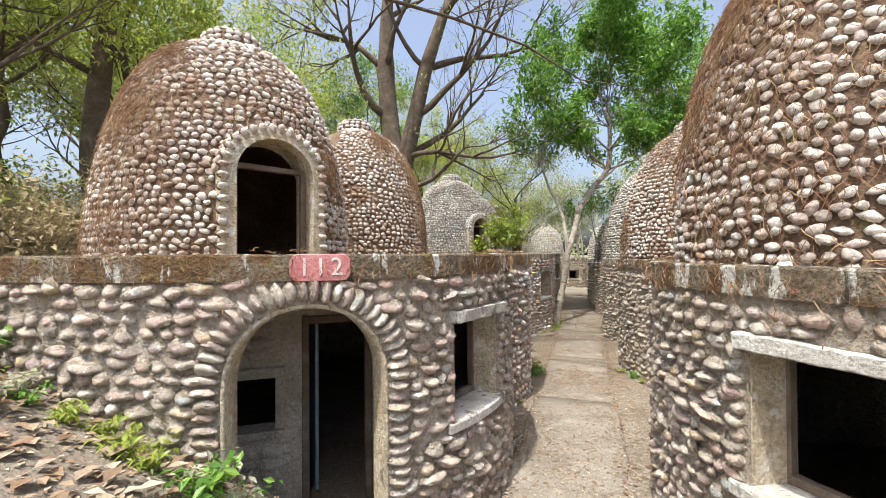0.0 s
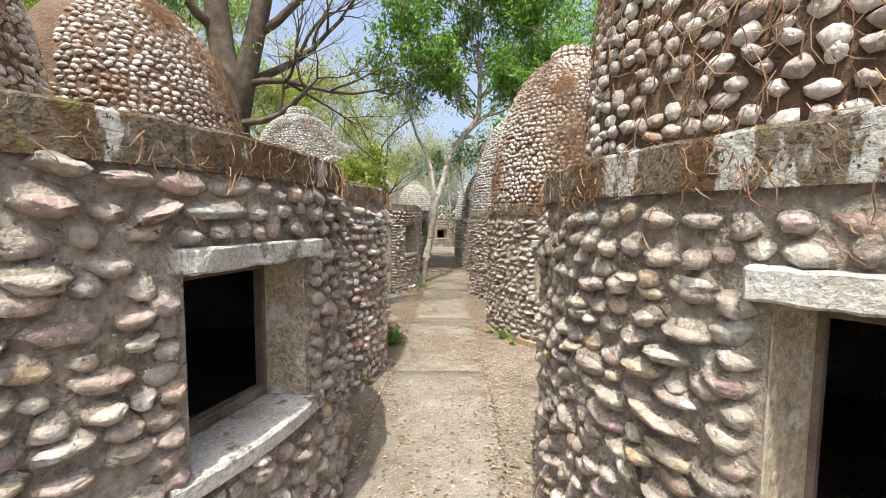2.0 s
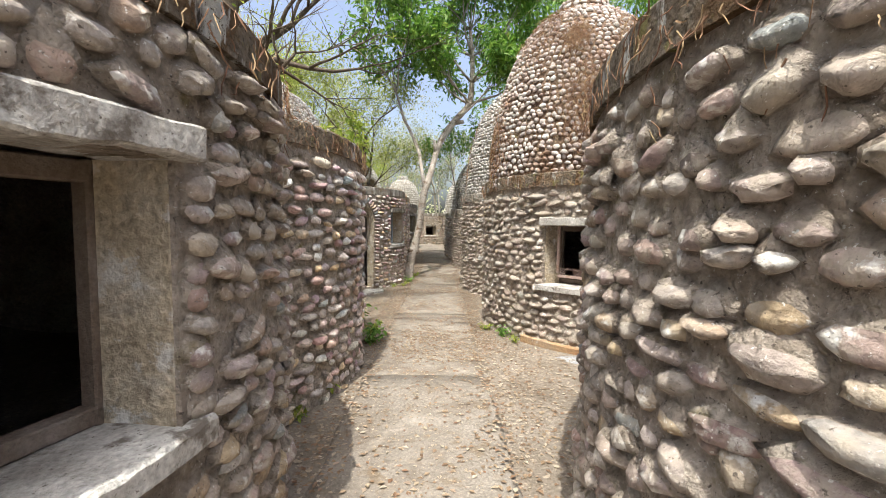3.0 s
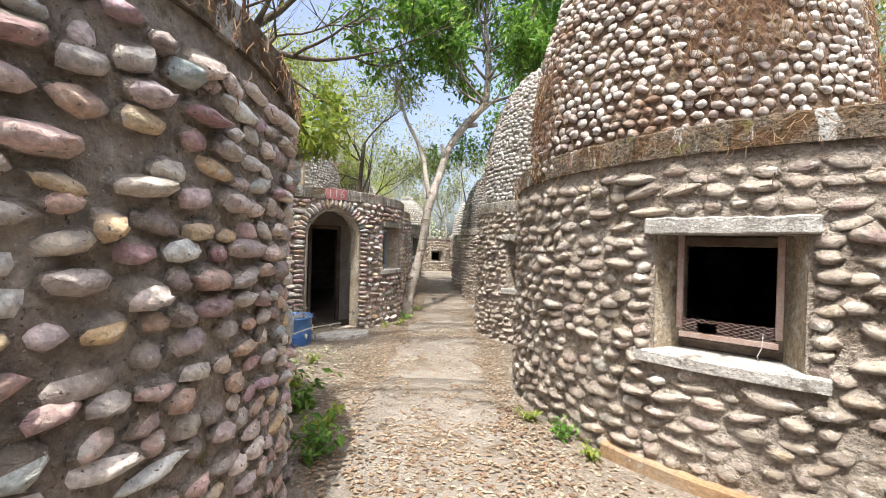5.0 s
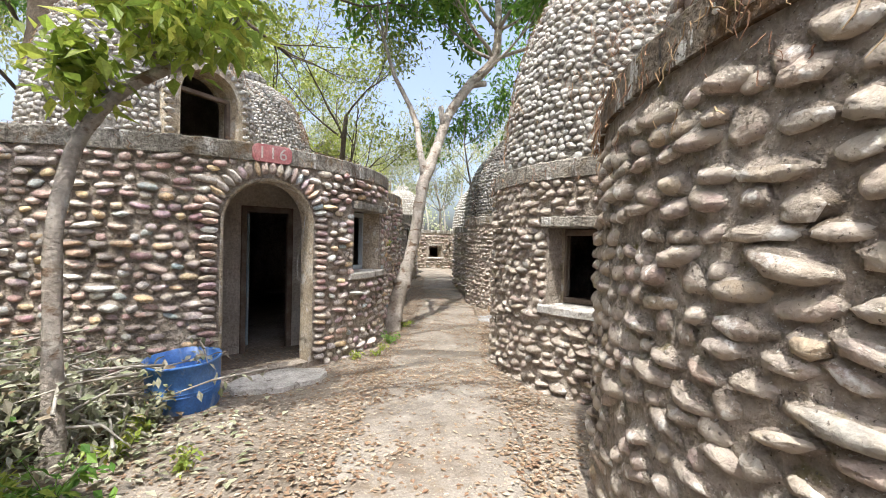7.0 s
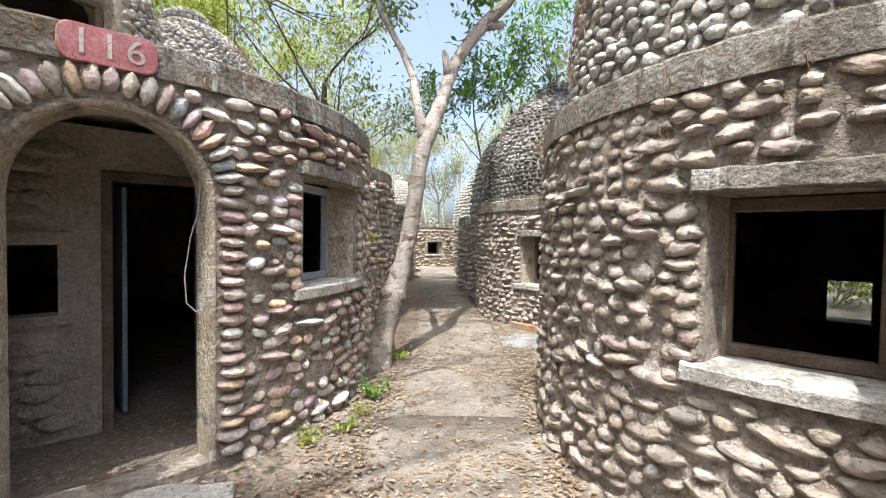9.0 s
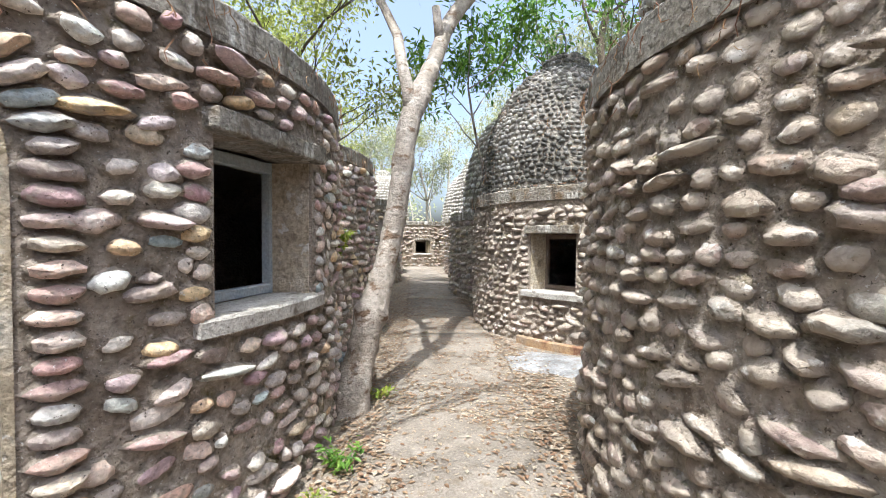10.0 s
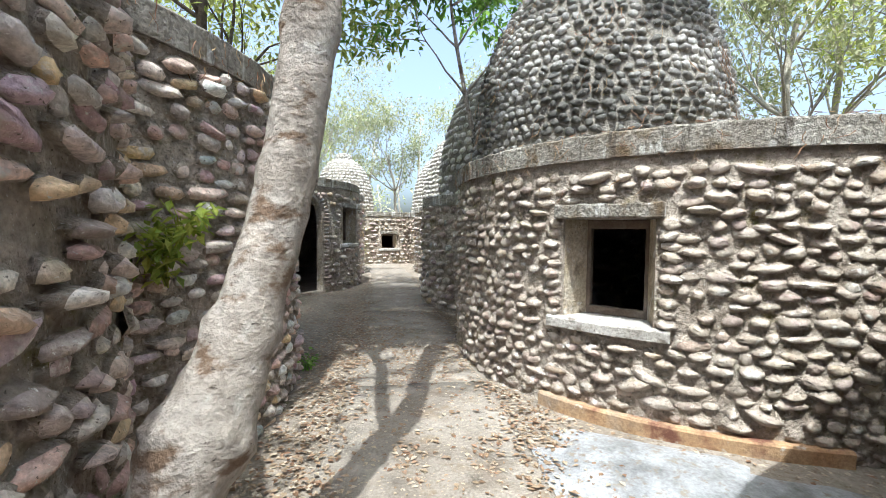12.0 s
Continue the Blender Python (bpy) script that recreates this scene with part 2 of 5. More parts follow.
TUB = surf("blue_plastic", [(0.03, 0.13, 0.46), (0.07, 0.20, 0.56), (0.16, 0.31, 0.62)], 3.0, 50, 0.4, 0.1, stains=(((0.42, 0.48, 0.56), 6.0, 0.52, 0.68, (1, 1, 0.4)),))
STEEL = surf("grey_steel_rod", [(0.15, 0.14, 0.13), (0.25, 0.24, 0.23)], 8.0, 60, 0.5, 0.1, metal=0.7)


# ---- mesh helpers ----
def part(name, bm, material, parent=None, label="", smooth=False):
    me = bpy.data.meshes.new(name)
    if smooth:
        for f in bm.faces:
            f.smooth = True
    bm.to_mesh(me)
    bm.free()
    me.materials.append(material)
    ob = new(name, me)
    ob.parent = parent
    return tagged(ob, label)


def raw(name, verts, faces, material, parent=None, label="", smooth=True, kind=""):
    me = bpy.data.meshes.new(name)
    me.from_pydata(verts, [], faces)
    if smooth:
        me.polygons.foreach_set("use_smooth", [True] * len(me.polygons))
    me.materials.append(material)
    ob = new(name, me)
    ob.parent = parent
    return tagged(ob, label, kind=kind)


def box_into(bm, m, sx, sy, sz, bevel=0.008):
    """A bevelled box of the given full sizes at the pose m, added to bm."""
    got = bmesh.ops.create_cube(bm, size=1.0, matrix=m @ Matrix.Diagonal((sx, sy, sz, 1)))
    if bevel:
        es = list({e for v in got["verts"] for e in v.link_edges})
        bmesh.ops.bevel(bm, geom=es, offset=bevel, segments=1, affect="EDGES")


def rough_box(bm, m, sx, sy, sz, amount=0.007):
    """A worn block: subdivided along its length, with chipped, uneven faces and edges."""
    got = bmesh.ops.create_cube(bm, size=1.0, matrix=Matrix.Diagonal((sx, sy, sz, 1)))
    bmesh.ops.bevel(bm, geom=list(bm.edges), offset=0.01, segments=1, affect="EDGES")
    bmesh.ops.subdivide_edges(bm, edges=[e for e in bm.edges if abs(e.verts[0].co.x - e.verts[1].co.x) > sx * 0.5], cuts=22)
    o = m.translation
    for v in bm.verts:
        q = v.co * 9 + o * 3
        v.co += Vector((0, noise.noise(q), noise.noise(q + Vector((7, 3, 1))))) * amount + Vector((0, 0, noise.noise(v.co * 30 + o))) * amount * 0.6
    bmesh.ops.transform(bm, matrix=m, verts=bm.verts)


def tube(path, radii, n=8, vs=None, fs=None, wob=0.0, rng=None):
    """A skinned tube along points, appended to vs and fs."""
    vs = [] if vs is None else vs
    fs = [] if fs is None else fs
    start = len(vs)
    ref = Vector((0.31, 0.77, 0.55))
    for i, p in enumerate(path):
        a, b = path[max(0, i - 1)], path[min(len(path) - 1, i + 1)]
        d = (b - a).normalized()
        u = d.cross(ref).normalized()
        w = d.cross(u)
        for k in range(n):
            t = 2 * math.pi * k / n
            r = radii[i] * (1 + (wob * rng.uniform(-1, 1) if wob else 0))
            vs.append(tuple(p + u * (r * math.cos(t)) + w * (r * math.sin(t))))
    for i in range(len(path) - 1):
        for k in range(n):
            a, b = start + i * n + k, start + i * n + (k + 1) % n
            fs.append((a, b, b + n, a + n))
    fs.append(tuple(start + k for k in reversed(range(n))))
    fs.append(tuple(start + (len(path) - 1) * n + k for k in range(n)))
    return vs, fs


def leaves_mesh(points, size, rng, droop=0.4, slim=0.45, flat=False):
    """Small folded leaves, one at each point, as verts and faces."""
    vs, fs = [], []
    for p in points:
        s = size * (rng.uniform(0.35, 1.9) if flat else rng.uniform(0.6, 1.35))
        az = rng.uniform(0, 2 * math.pi)
        el = rng.uniform(-0.02, 0.2) if flat else rng.uniform(-1.1, 0.6) - droop * 0.5
        d = Vector((math.cos(az) * math.cos(el), math.sin(az) * math.cos(el), math.sin(el)))
        u = d.cross(Vector((0, 0, 1))).normalized()
        if not flat:
            u = (u + Vector((rng.uniform(-.5, .5), rng.uniform(-.5, .5), rng.uniform(-.7, .7)))).normalized()
        nn = u.cross(d)
        i = len(vs)
        p = Vector(p)
        vs += [tuple(p), tuple(p + d * s * 0.45 + u * s * slim * 0.5 + nn * s * 0.08), tuple(p + d * s - nn * s * 0.06),
               tuple(p + d * s * 0.45 - u * s * slim * 0.5 + nn * s * 0.08)]
        fs += [(i, i + 1, i + 2), (i, i + 2, i + 3)]
    return vs, fs


# cobble shapes: domed lumps, unit half sizes, z outwards
def lump(rng, seg, rings):
    ex = rng.uniform(1.45, 2.5)
    off = [rng.uniform(-0.17, 0.14) for _ in range(seg)]
    sx, sy = rng.uniform(-0.25, 0.25), rng.uniform(-0.55, -0.2)
    vs, fs = [], []
    for j, (rr, zz) in enumerate(rings):
        for k in range(seg):
            t = 2 * math.pi * k / seg
            c, s = math.cos(t), math.sin(t)
            q = (abs(c) ** ex + abs(s) ** ex) ** (-1 / ex)
            r = rr * q * (1 + off[k] + rng.uniform(-0.1, 0.1))
            vs.append((r * c + sx * max(0.0, zz), r * s + sy * max(0.0, zz), zz * (1 + rng.uniform(-0.2, 0.2))))
    for j in range(len(rings) - 1):
        for k in range(seg):
            a, b = j * seg + k, j * seg + (k + 1) % seg
            fs.append((a, b, b + seg, a + seg))
    top = (len(rings) - 1) * seg
    vs.append((sx, sy, rng.uniform(0.9, 1.05)))
    for k in range(seg):
        fs.append((top + k, top + (k + 1) % seg, len(vs) - 1))
    return np.array(vs), fs


def skirted(rng, seg, hood, rings=4):
    """A cobble that juts from the wall as a ledge: a broad top that slopes down from a hood of mortar, and an undercut face. The mortar comes first."""
    off = [rng.uniform(-0.16, 0.14) for _ in range(seg)]
    ex = rng.uniform(1.95, 3.0)
    lean, crest = rng.uniform(-0.3, 0.3), rng.uniform(-0.62, -0.3)
    jag = rng.uniform(0.75, 1.25) * hood
    # half width, reach up, reach down, height at the top, height at the bottom
    table = [(1.2 + 0.25 * hood, 1.25 + 1.7 * jag, 1.05, -0.04 - 0.2 * (1 - hood), -0.5), (1.08 + 0.14 * hood, 1.05 + 0.5 * hood, 0.98, 0.2 + 0.26 * hood, -0.08),
             (1.0, 0.84, 1.0, 0.56 + 0.14 * hood, 0.16), (0.9, 0.5, 1.03, 0.82, 0.55), (0.55, 0.08, 0.84, 0.98, 0.92)]
    if rings < 4:
        del table[3]
    vs, fs = [], []
    for j, (w, up, down, zu, zd) in enumerate(table):
        for k in range(seg):
            t = 2 * math.pi * k / seg
            c, s = math.cos(t), math.sin(t)
            q = (abs(c) ** ex + abs(s) ** ex) ** (-1 / ex) * (1 + off[k] + rng.uniform(-0.07, 0.07))
            m = (s + 1) / 2
            narrow = 1 - 0.6 * max(0.0, s) * (j == 0)
            vs.append((w * q * c * narrow + lean * max(0.0, m * zu), (up if s > 0 else down) * q * s, (zd + (zu - zd) * m) * (1 + (rng.uniform(-0.14, 0.14) if j > 1 else 0.0))))
    n = len(table)
    for j in range(n - 1):
        for k in range(seg):
            a, b = j * seg + k, j * seg + (k + 1) % seg
            fs.append((a, b, b + seg, a + seg))
    vs.append((lean * 0.8, crest * 0.8, rng.uniform(1.0, 1.12)))
    for k in range(seg):
        fs.append(((n - 1) * seg + k, (n - 1) * seg + (k + 1) % seg, len(vs) - 1))
    return np.array(vs), fs, [1] * (2 * seg) + [0] * (len(fs) - 2 * seg)


LUMP_RNG = random.Random(11)
HOODS = {"clean_lifted": (0.1, 0.45), "mid": (0.3, 0.9), "dusty": (0.3, 0.85)}
FINE = {k: [skirted(LUMP_RNG, 12, LUMP_RNG.uniform(*r)) for _ in range(14)] for k, r in HOODS.items()}
COARSE = {k: [skirted(LUMP_RNG, 8, LUMP_RNG.uniform(*r), 3) for _ in range(12)] for k, r in HOODS.items()}
SIMPLE = [(*lump(LUMP_RNG, 6, [(0.98, -0.2), (0.8, 0.65)]), [0] * 24) for _ in range(5)]


def pebble(rng, seg, rings):
    """A rounded cobble pressed into a dome, with a narrow collar of mortar."""
    v, f = lump(rng, seg, [(1.3, -0.45)] + rings)
    v[:, 1] += 0.25 * np.maximum(0.0, v[:, 2])
    return v, f, [1] * seg + [0] * (len(f) - seg)


FINE["round"] = [pebble(LUMP_RNG, 12, [(1.06, 0.2), (0.98, 0.5), (0.76, 0.82), (0.4, 0.98)]) for _ in range(14)]
COARSE["round"] = [pebble(LUMP_RNG, 8, [(1.05, 0.2), (0.86, 0.66), (0.45, 0.95)]) for _ in range(12)]


def lump_meshes(material, mortar, name, hood):
    out = []
    for v, f, mats in FINE[hood]:
        me = bpy.data.meshes.new(name)
        me.from_pydata([tuple(p) for p in v], [], f)
        me.polygons.foreach_set("use_smooth", [True] * len(me.polygons))
        me.materials.append(material)
        me.materials.append(mortar)
        me.polygons.foreach_set("material_index", mats)
        out.append(me)
    return out


WALL_KINDS = {k: (lump_meshes(STONES[k][0], MORTAR, "stone", k), STONES[k][1], COARSE[k]) for k in STONES}
DOME_LUMPS = lump_meshes(DOME_STONE, DOME_MORTAR, "stone", "round")
GREY_LUMPS = lump_meshes(GREY_STONE, GREY_MORTAR, "stone", "round")
DARK_LUMPS = lump_meshes(DARK_STONE, GREY_MORTAR, "stone", "round")
DOME_KINDS = {"rust": (DOME_LUMPS, DOME_MANY, DOME_MORTAR), "grey": (GREY_LUMPS, GREY_MANY, GREY_MORTAR), "dark": (DARK_LUMPS, DARK_MANY, GREY_MORTAR)}


def frame_matrix(p, u, v, n, hu, hv, hn, roll):
    c, s = math.cos(roll), math.sin(roll)
    a, b = u * c + v * s, v * c - u * s
    return Matrix(((a.x * hu, b.x * hv, n.x * hn, p.x), (a.y * hu, b.y * hv, n.y * hn, p.y), (a.z * hu, b.z * hv, n.z * hn, p.z), (0, 0, 0, 1)))


def lay_stones(spots, parent, meshes, many, rng, limit=300, coarse=COARSE["round"]):
    """spots: (how far from the side that faces the path, matrix). The first ones become pieces of their own, the rest one joined part."""
    spots.sort(key=lambda s: s[0])
    for _, m in spots[:limit]:
        ob = new("stone", meshes[rng.randrange(len(meshes))])
        ob.parent = parent
        ob.matrix_basis = m
    rest = spots[limit:]
    if rest:
        vs, fs, mats, base = [], [], [], 0
        for _, m in rest:
            v, f, mi = coarse[rng.randrange(len(coarse))]
            mm = np.array(m)
            vs.append(v @ mm[:3, :3].T + mm[:3, 3])
            fs += [tuple(i + base for i in q) for q in f]
            mats += mi[:len(f)]
            base += len(v)
        ob = raw("stonework", np.concatenate(vs).tolist(), fs, many, parent, "", True, "stuff")
        ob.data.materials.append({DOME_MANY: DOME_MORTAR, GREY_MANY: GREY_MORTAR, DARK_MANY: GREY_MORTAR}.get(many, MORTAR))
        ob.data.polygons.foreach_set("material_index", mats)


# ---- huts ----
class Lobe:
    """A rounded wall: centre, radius, stretch of the half that looks away from the path, heights."""

    def __init__(self, x, y, r, back, side, base, top, thick=0.38, ry=None):
        self.ry = ry or r
        self.x, self.y, self.r, self.back, self.side = x, y, r, back, side
        self.base, self.top, self.thick = base, top, thick

    def at(self, th, off=0.0):
        c, s = math.cos(th), math.sin(th)
        a = self.back if c * self.side < 0 else self.r
        return Vector((self.x + (a + off) * c, self.y + (self.ry + off) * s))

    def axes(self, th):
        """Tangent and outward normal."""
        u = (self.at(th + 0.01) - self.at(th - 0.01)).normalized()
        return Vector((u.x, u.y, 0)), Vector((u.y, -u.x, 0))

    def angle(self, px, py):
        return math.atan2(py - self.y, px - self.x)

    def inside(self, p, off=0.0):
        dx, dy = p[0] - self.x, p[1] - self.y
        a = self.back if dx * self.side < 0 else self.r
        return (dx / (a + off)) ** 2 + (dy / (self.ry + off)) ** 2 < 1


class Opening:
    def __init__(self, lobe, cx, cy, w, lo, hi, arched=False):
        self.th = lobe.angle(cx, cy)
        self.h = w / 2 / lobe.r
        self.w, self.lo, self.hi, self.arched = w, lo, hi, arched

    def high(self, t, grow=0.0):
        if not self.arched:
            return self.hi + grow
        q = (t - self.th) / (self.h * (1 + 2 * grow / self.w))
        return self.hi + (self.w / 2 + grow) * math.sqrt(max(0.0, 1 - q * q))


def shell(lobe, openings, other=None, step=3.0):
    ths = sorted({round(radians(k * step), 5) for k in range(int(-180 / step), int(180 / step) + 1)} |
                 {round(o.th + o.h * (k - 10) / 10, 5) for o in openings for k in range(21)})
    bm = bmesh.new()

    def quad(*pts):
        bm.faces.new([bm.verts.new(p) for p in pts])

    def p3(th, off, z):
        q = lobe.at(th, off)
        return (q.x, q.y, z)

    T = -lobe.thick
    for t1, t2 in zip(ths, ths[1:]):
        if t2 - t1 < 1e-4:
            continue
        mid = (t1 + t2) / 2
        if other and other.inside(lobe.at(mid), -other.thick):
            continue
        op = next((o for o in openings if o.th - o.h - 1e-4 <= t1 and t2 <= o.th + o.h + 1e-4), None)
        spans = [((lobe.base, lobe.base), (lobe.top, lobe.top))]
        if op:
            spans = [((lobe.base, lobe.base), (op.lo, op.lo)), ((op.high(t1), op.high(t2)), (lobe.top, lobe.top))]
        for (l1, l2), (h1, h2) in spans:
            quad(p3(t1, 0, l1), p3(t2, 0, l2), p3(t2, 0, h2), p3(t1, 0, h1))
            quad(p3(t2, T, l2), p3(t1, T, l1), p3(t1, T, h1), p3(t2, T, h2))
            quad(p3(t1, 0, h1), p3(t2, 0, h2), p3(t2, T, h2), p3(t1, T, h1))
            quad(p3(t2, 0, l2), p3(t1, 0, l1), p3(t1, T, l1), p3(t2, T, l2))
        if op:
            for th, edge, flip in ((t1, op.th - op.h, 0), (t2, op.th + op.h, 1)):
                if abs(th - edge) < 1e-4:
                    lo, hi = op.lo, op.high(th)
                    pts = [p3(th, 0, lo), p3(th, T, lo), p3(th, T, hi), p3(th, 0, hi)]
                    quad(*(pts if not flip else pts[::-1]))
    bmesh.ops.remove_doubles(bm, verts=bm.verts, dist=0.0005)
    return bm


def ring(lobe, z0, z1, out, inn, other=None, step=3.0, span=(0, 360), rough=0.0):
    """A band of rectangular section round the lobe."""
    bm = bmesh.new()
    n = int((span[1] - span[0]) / step)
    cols = []
    for k in range(n + 1):
        th = radians(span[0] + k * step)
        jz = rough * math.sin(k * 2.7 + lobe.x * 3) + rough * 0.6 * math.sin(k * 6.1)
        a, b = lobe.at(th, out), lobe.at(th, inn)
        c = lobe.at(th, out - 0.012)
        cols.append([bm.verts.new((*a, z0)), bm.verts.new((*a, z1 - 0.015 + jz)), bm.verts.new((*c, z1 + jz)), bm.verts.new((*b, z1 + jz * 0.3)), bm.verts.new((*b, z0))])
    for k in range(n):
        th = radians(span[0] + (k + 0.5) * step)
        if other and other.inside(lobe.at(th), -0.02):
            continue
        for i in range(5):
            bm.faces.new([cols[k][i], cols[k + 1][i], cols[k + 1][(i + 1) % 5], cols[k][(i + 1) % 5]])
    for c in (cols[0], cols[-1]):
        if span[1] - span[0] < 359:
            bm.faces.new(c)
    bmesh.ops.remove_doubles(bm, verts=bm.verts, dist=0.0005)
    bmesh.ops.recalc_face_normals(bm, faces=bm.faces)
    loose = [v for v in bm.verts if not v.link_faces]
    bmesh.ops.delete(bm, geom=loose, context="VERTS")
    return bm


def wall_spots(lobe, openings, other, a0, a1, face, rng, pitch=0.118, width=0.19, proud=1.0):
    """Courses of jutting cobbles over the lobe's face, from angle a0 to a1."""
    out = []
    z = lobe.base + 0.1
    row = 0
    while z < lobe.top - 0.045:
        th = a0 + rng.uniform(0, 0.06)
        while th < a1:
            big = rng.random()
            w = width * (rng.uniform(0.5, 1.0) if big < 0.66 else rng.uniform(1.0, 1.4) if big < 0.95 else rng.uniform(1.4, 1.9))
            loc = (lobe.at(th + 0.01) - lobe.at(th - 0.01)).length / 0.02
            th += w / 2 / loc
            zz = z + rng.gauss(0, 0.17) * pitch
            t0 = th
            th += (w / 2 + rng.uniform(0.008, 0.055)) / loc
            p = lobe.at(t0)
            if other and other.inside(p, 0.0):
                continue
            skip = False
            for o in openings:
                d = abs((t0 - o.th + math.pi) % (2 * math.pi) - math.pi) * loc
                if o.arched:
                    if d < o.w / 2 + 0.16 + w * 0.3 and (zz < o.hi or math.hypot(d, zz - o.hi) < o.w / 2 + 0.19):
                        skip = True
                elif o.lo - 0.11 < zz < o.hi + 0.14:
                    edge = o.w / 2 + (0.1 if zz > o.hi else 0.06 if zz < o.lo else 0.11)
                    room = d - edge
                    if room < 0.035:
                        skip = True
                    else:
                        w = min(w, 2 * room)
            if skip or rng.random() < 0.03:
                continue
            u, n = lobe.axes(t0)
            hh = pitch * rng.uniform(0.27, 0.46)
            sunk = 0.95 + 0.75 * noise.noise((p.x * 1.7, p.y * 1.7, zz * 1.7))
            deep = proud * rng.uniform(0.03, 0.08) * min(1.15, 0.6 + w * 2.4) * max(0.45, sunk)
            n = (n + u * rng.gauss(0, 0.16) + Vector((0, 0, rng.gauss(0.06, 0.14)))).normalized()
            u = Vector((0, 0, 1)).cross(n).normalized()
            m = frame_matrix(Vector((p.x, p.y, zz)), u, n.cross(u), n, w * 0.5, hh, deep, rng.gauss(0, 0.13))
            out.append((abs(t0 - face) + 0.05 * abs(zz - 1.3), m))
        z += pitch * rng.uniform(0.93, 1.07)
        row += 1
    return out


def jamb_spots(lobe, o, rng, pitch):
    """Small stones that close the courses beside a window."""
    out = []
    for side in (-1, 1):
        z = o.lo + 0.04
        while z < o.hi - 0.02:
            w = rng.uniform(0.09, 0.16)
            th = o.th + side * (o.w / 2 + w * 0.74) / lobe.r
            p = lobe.at(th)
            u, n = lobe.axes(th)
            out.append((-0.5, frame_matrix(Vector((p.x, p.y, z)), u, Vector((0, 0, 1)), n, w * 0.5, pitch * rng.uniform(0.32, 0.48), rng.uniform(0.025, 0.06), rng.gauss(0, 0.12))))
            z += pitch * rng.uniform(0.8, 1.0)
    return out


def arch_spots(lobe, o, rng):
    """Stones on edge round an arched doorway."""
    out = []
    loc = lobe.r
    count_side = int((o.hi - o.lo) / 0.085)
    marks = [(-1, o.lo + 0.05 + k * 0.085) for k in range(count_side)] + [(1, o.lo + 0.05 + k * 0.085) for k in range(count_side)]
    items = [(s * (o.w / 2 + 0.115), z, 0.0 if s > 0 else math.pi) for s, z in marks]
    na = int(math.pi * (o.w / 2 + 0.07) / 0.075)
    for k in range(na + 1):
        a = math.pi * k / na
        items.append(((o.w / 2 + 0.115) * math.cos(a), o.hi + (o.w / 2 + 0.115) * math.sin(a), a))
    for dx, z, a in items:
        th = o.th + dx / loc
        p = lobe.at(th)
        u, n = lobe.axes(th)
        m = frame_matrix(Vector((p.x, p.y, z)), u, Vector((0, 0, 1)), n, rng.uniform(0.068, 0.092), rng.uniform(0.03, 0.04), rng.uniform(0.045, 0.07), a + rng.gauss(0, 0.06))
        out.append((-1.0, m))
    return out


class Dome:
    def __init__(self, x, y, r, z0, h, e=0.72, door=None):
        self.x, self.y, self.r, self.z0, self.h, self.e, self.door = x, y, r, z0, h, e, door

    def at(self, u, th, off=0.0):
        a = u * math.pi / 2
        f, g = max(0.0, math.cos(a)) ** self.e, math.sin(a)
        r = self.r * f * (1 + 0.012 * math.sin(3 * th + self.x) + 0.008 * math.sin(7 * th + u * 5))
        return Vector((self.x + (r + off) * math.cos(th), self.y + (r + off) * math.sin(th), self.z0 + self.h * g + off * 0.5 * u))

    def door_hit(self, p, grow=0.0):
        """Whether p lies in the doorway's tunnel."""
        if not self.door:
            return False
        th, w, hgt = self.door
        d = Vector((math.cos(th), math.sin(th)))
        q = Vector((p.x - self.x, p.y - self.y))
        s, l = q.dot(d), abs(q.x * -d.y + q.y * d.x)
        z = p.z - self.z0
        if s < 0 or l > w / 2 + grow:
            return False
        sp = hgt - w / 2
        return z < sp or math.hypot(l, z - sp) < w / 2 + grow


def dome_mesh(d, n=60, rows=24):
    bm = bmesh.new()
    for off, flip in ((0.0, False), (-0.16, True)):
        grid = [[bm.verts.new(d.at(min(j / rows, 0.999), 2 * math.pi * i / n, off)) for i in range(n)] for j in range(rows + 1)]
        for j in range(rows):
            for i in range(n):
                q = [grid[j][i], grid[j][(i + 1) % n], grid[j + 1][(i + 1) % n], grid[j + 1][i]]
                c = sum((v.co for v in q), Vector()) / 4
                if d.door_hit(c, 0.06):
                    continue
                bm.faces.new(q[::-1] if flip else q)
    bmesh.ops.delete(bm, geom=[v for v in bm.verts if not v.link_faces], context="VERTS")
    return bm


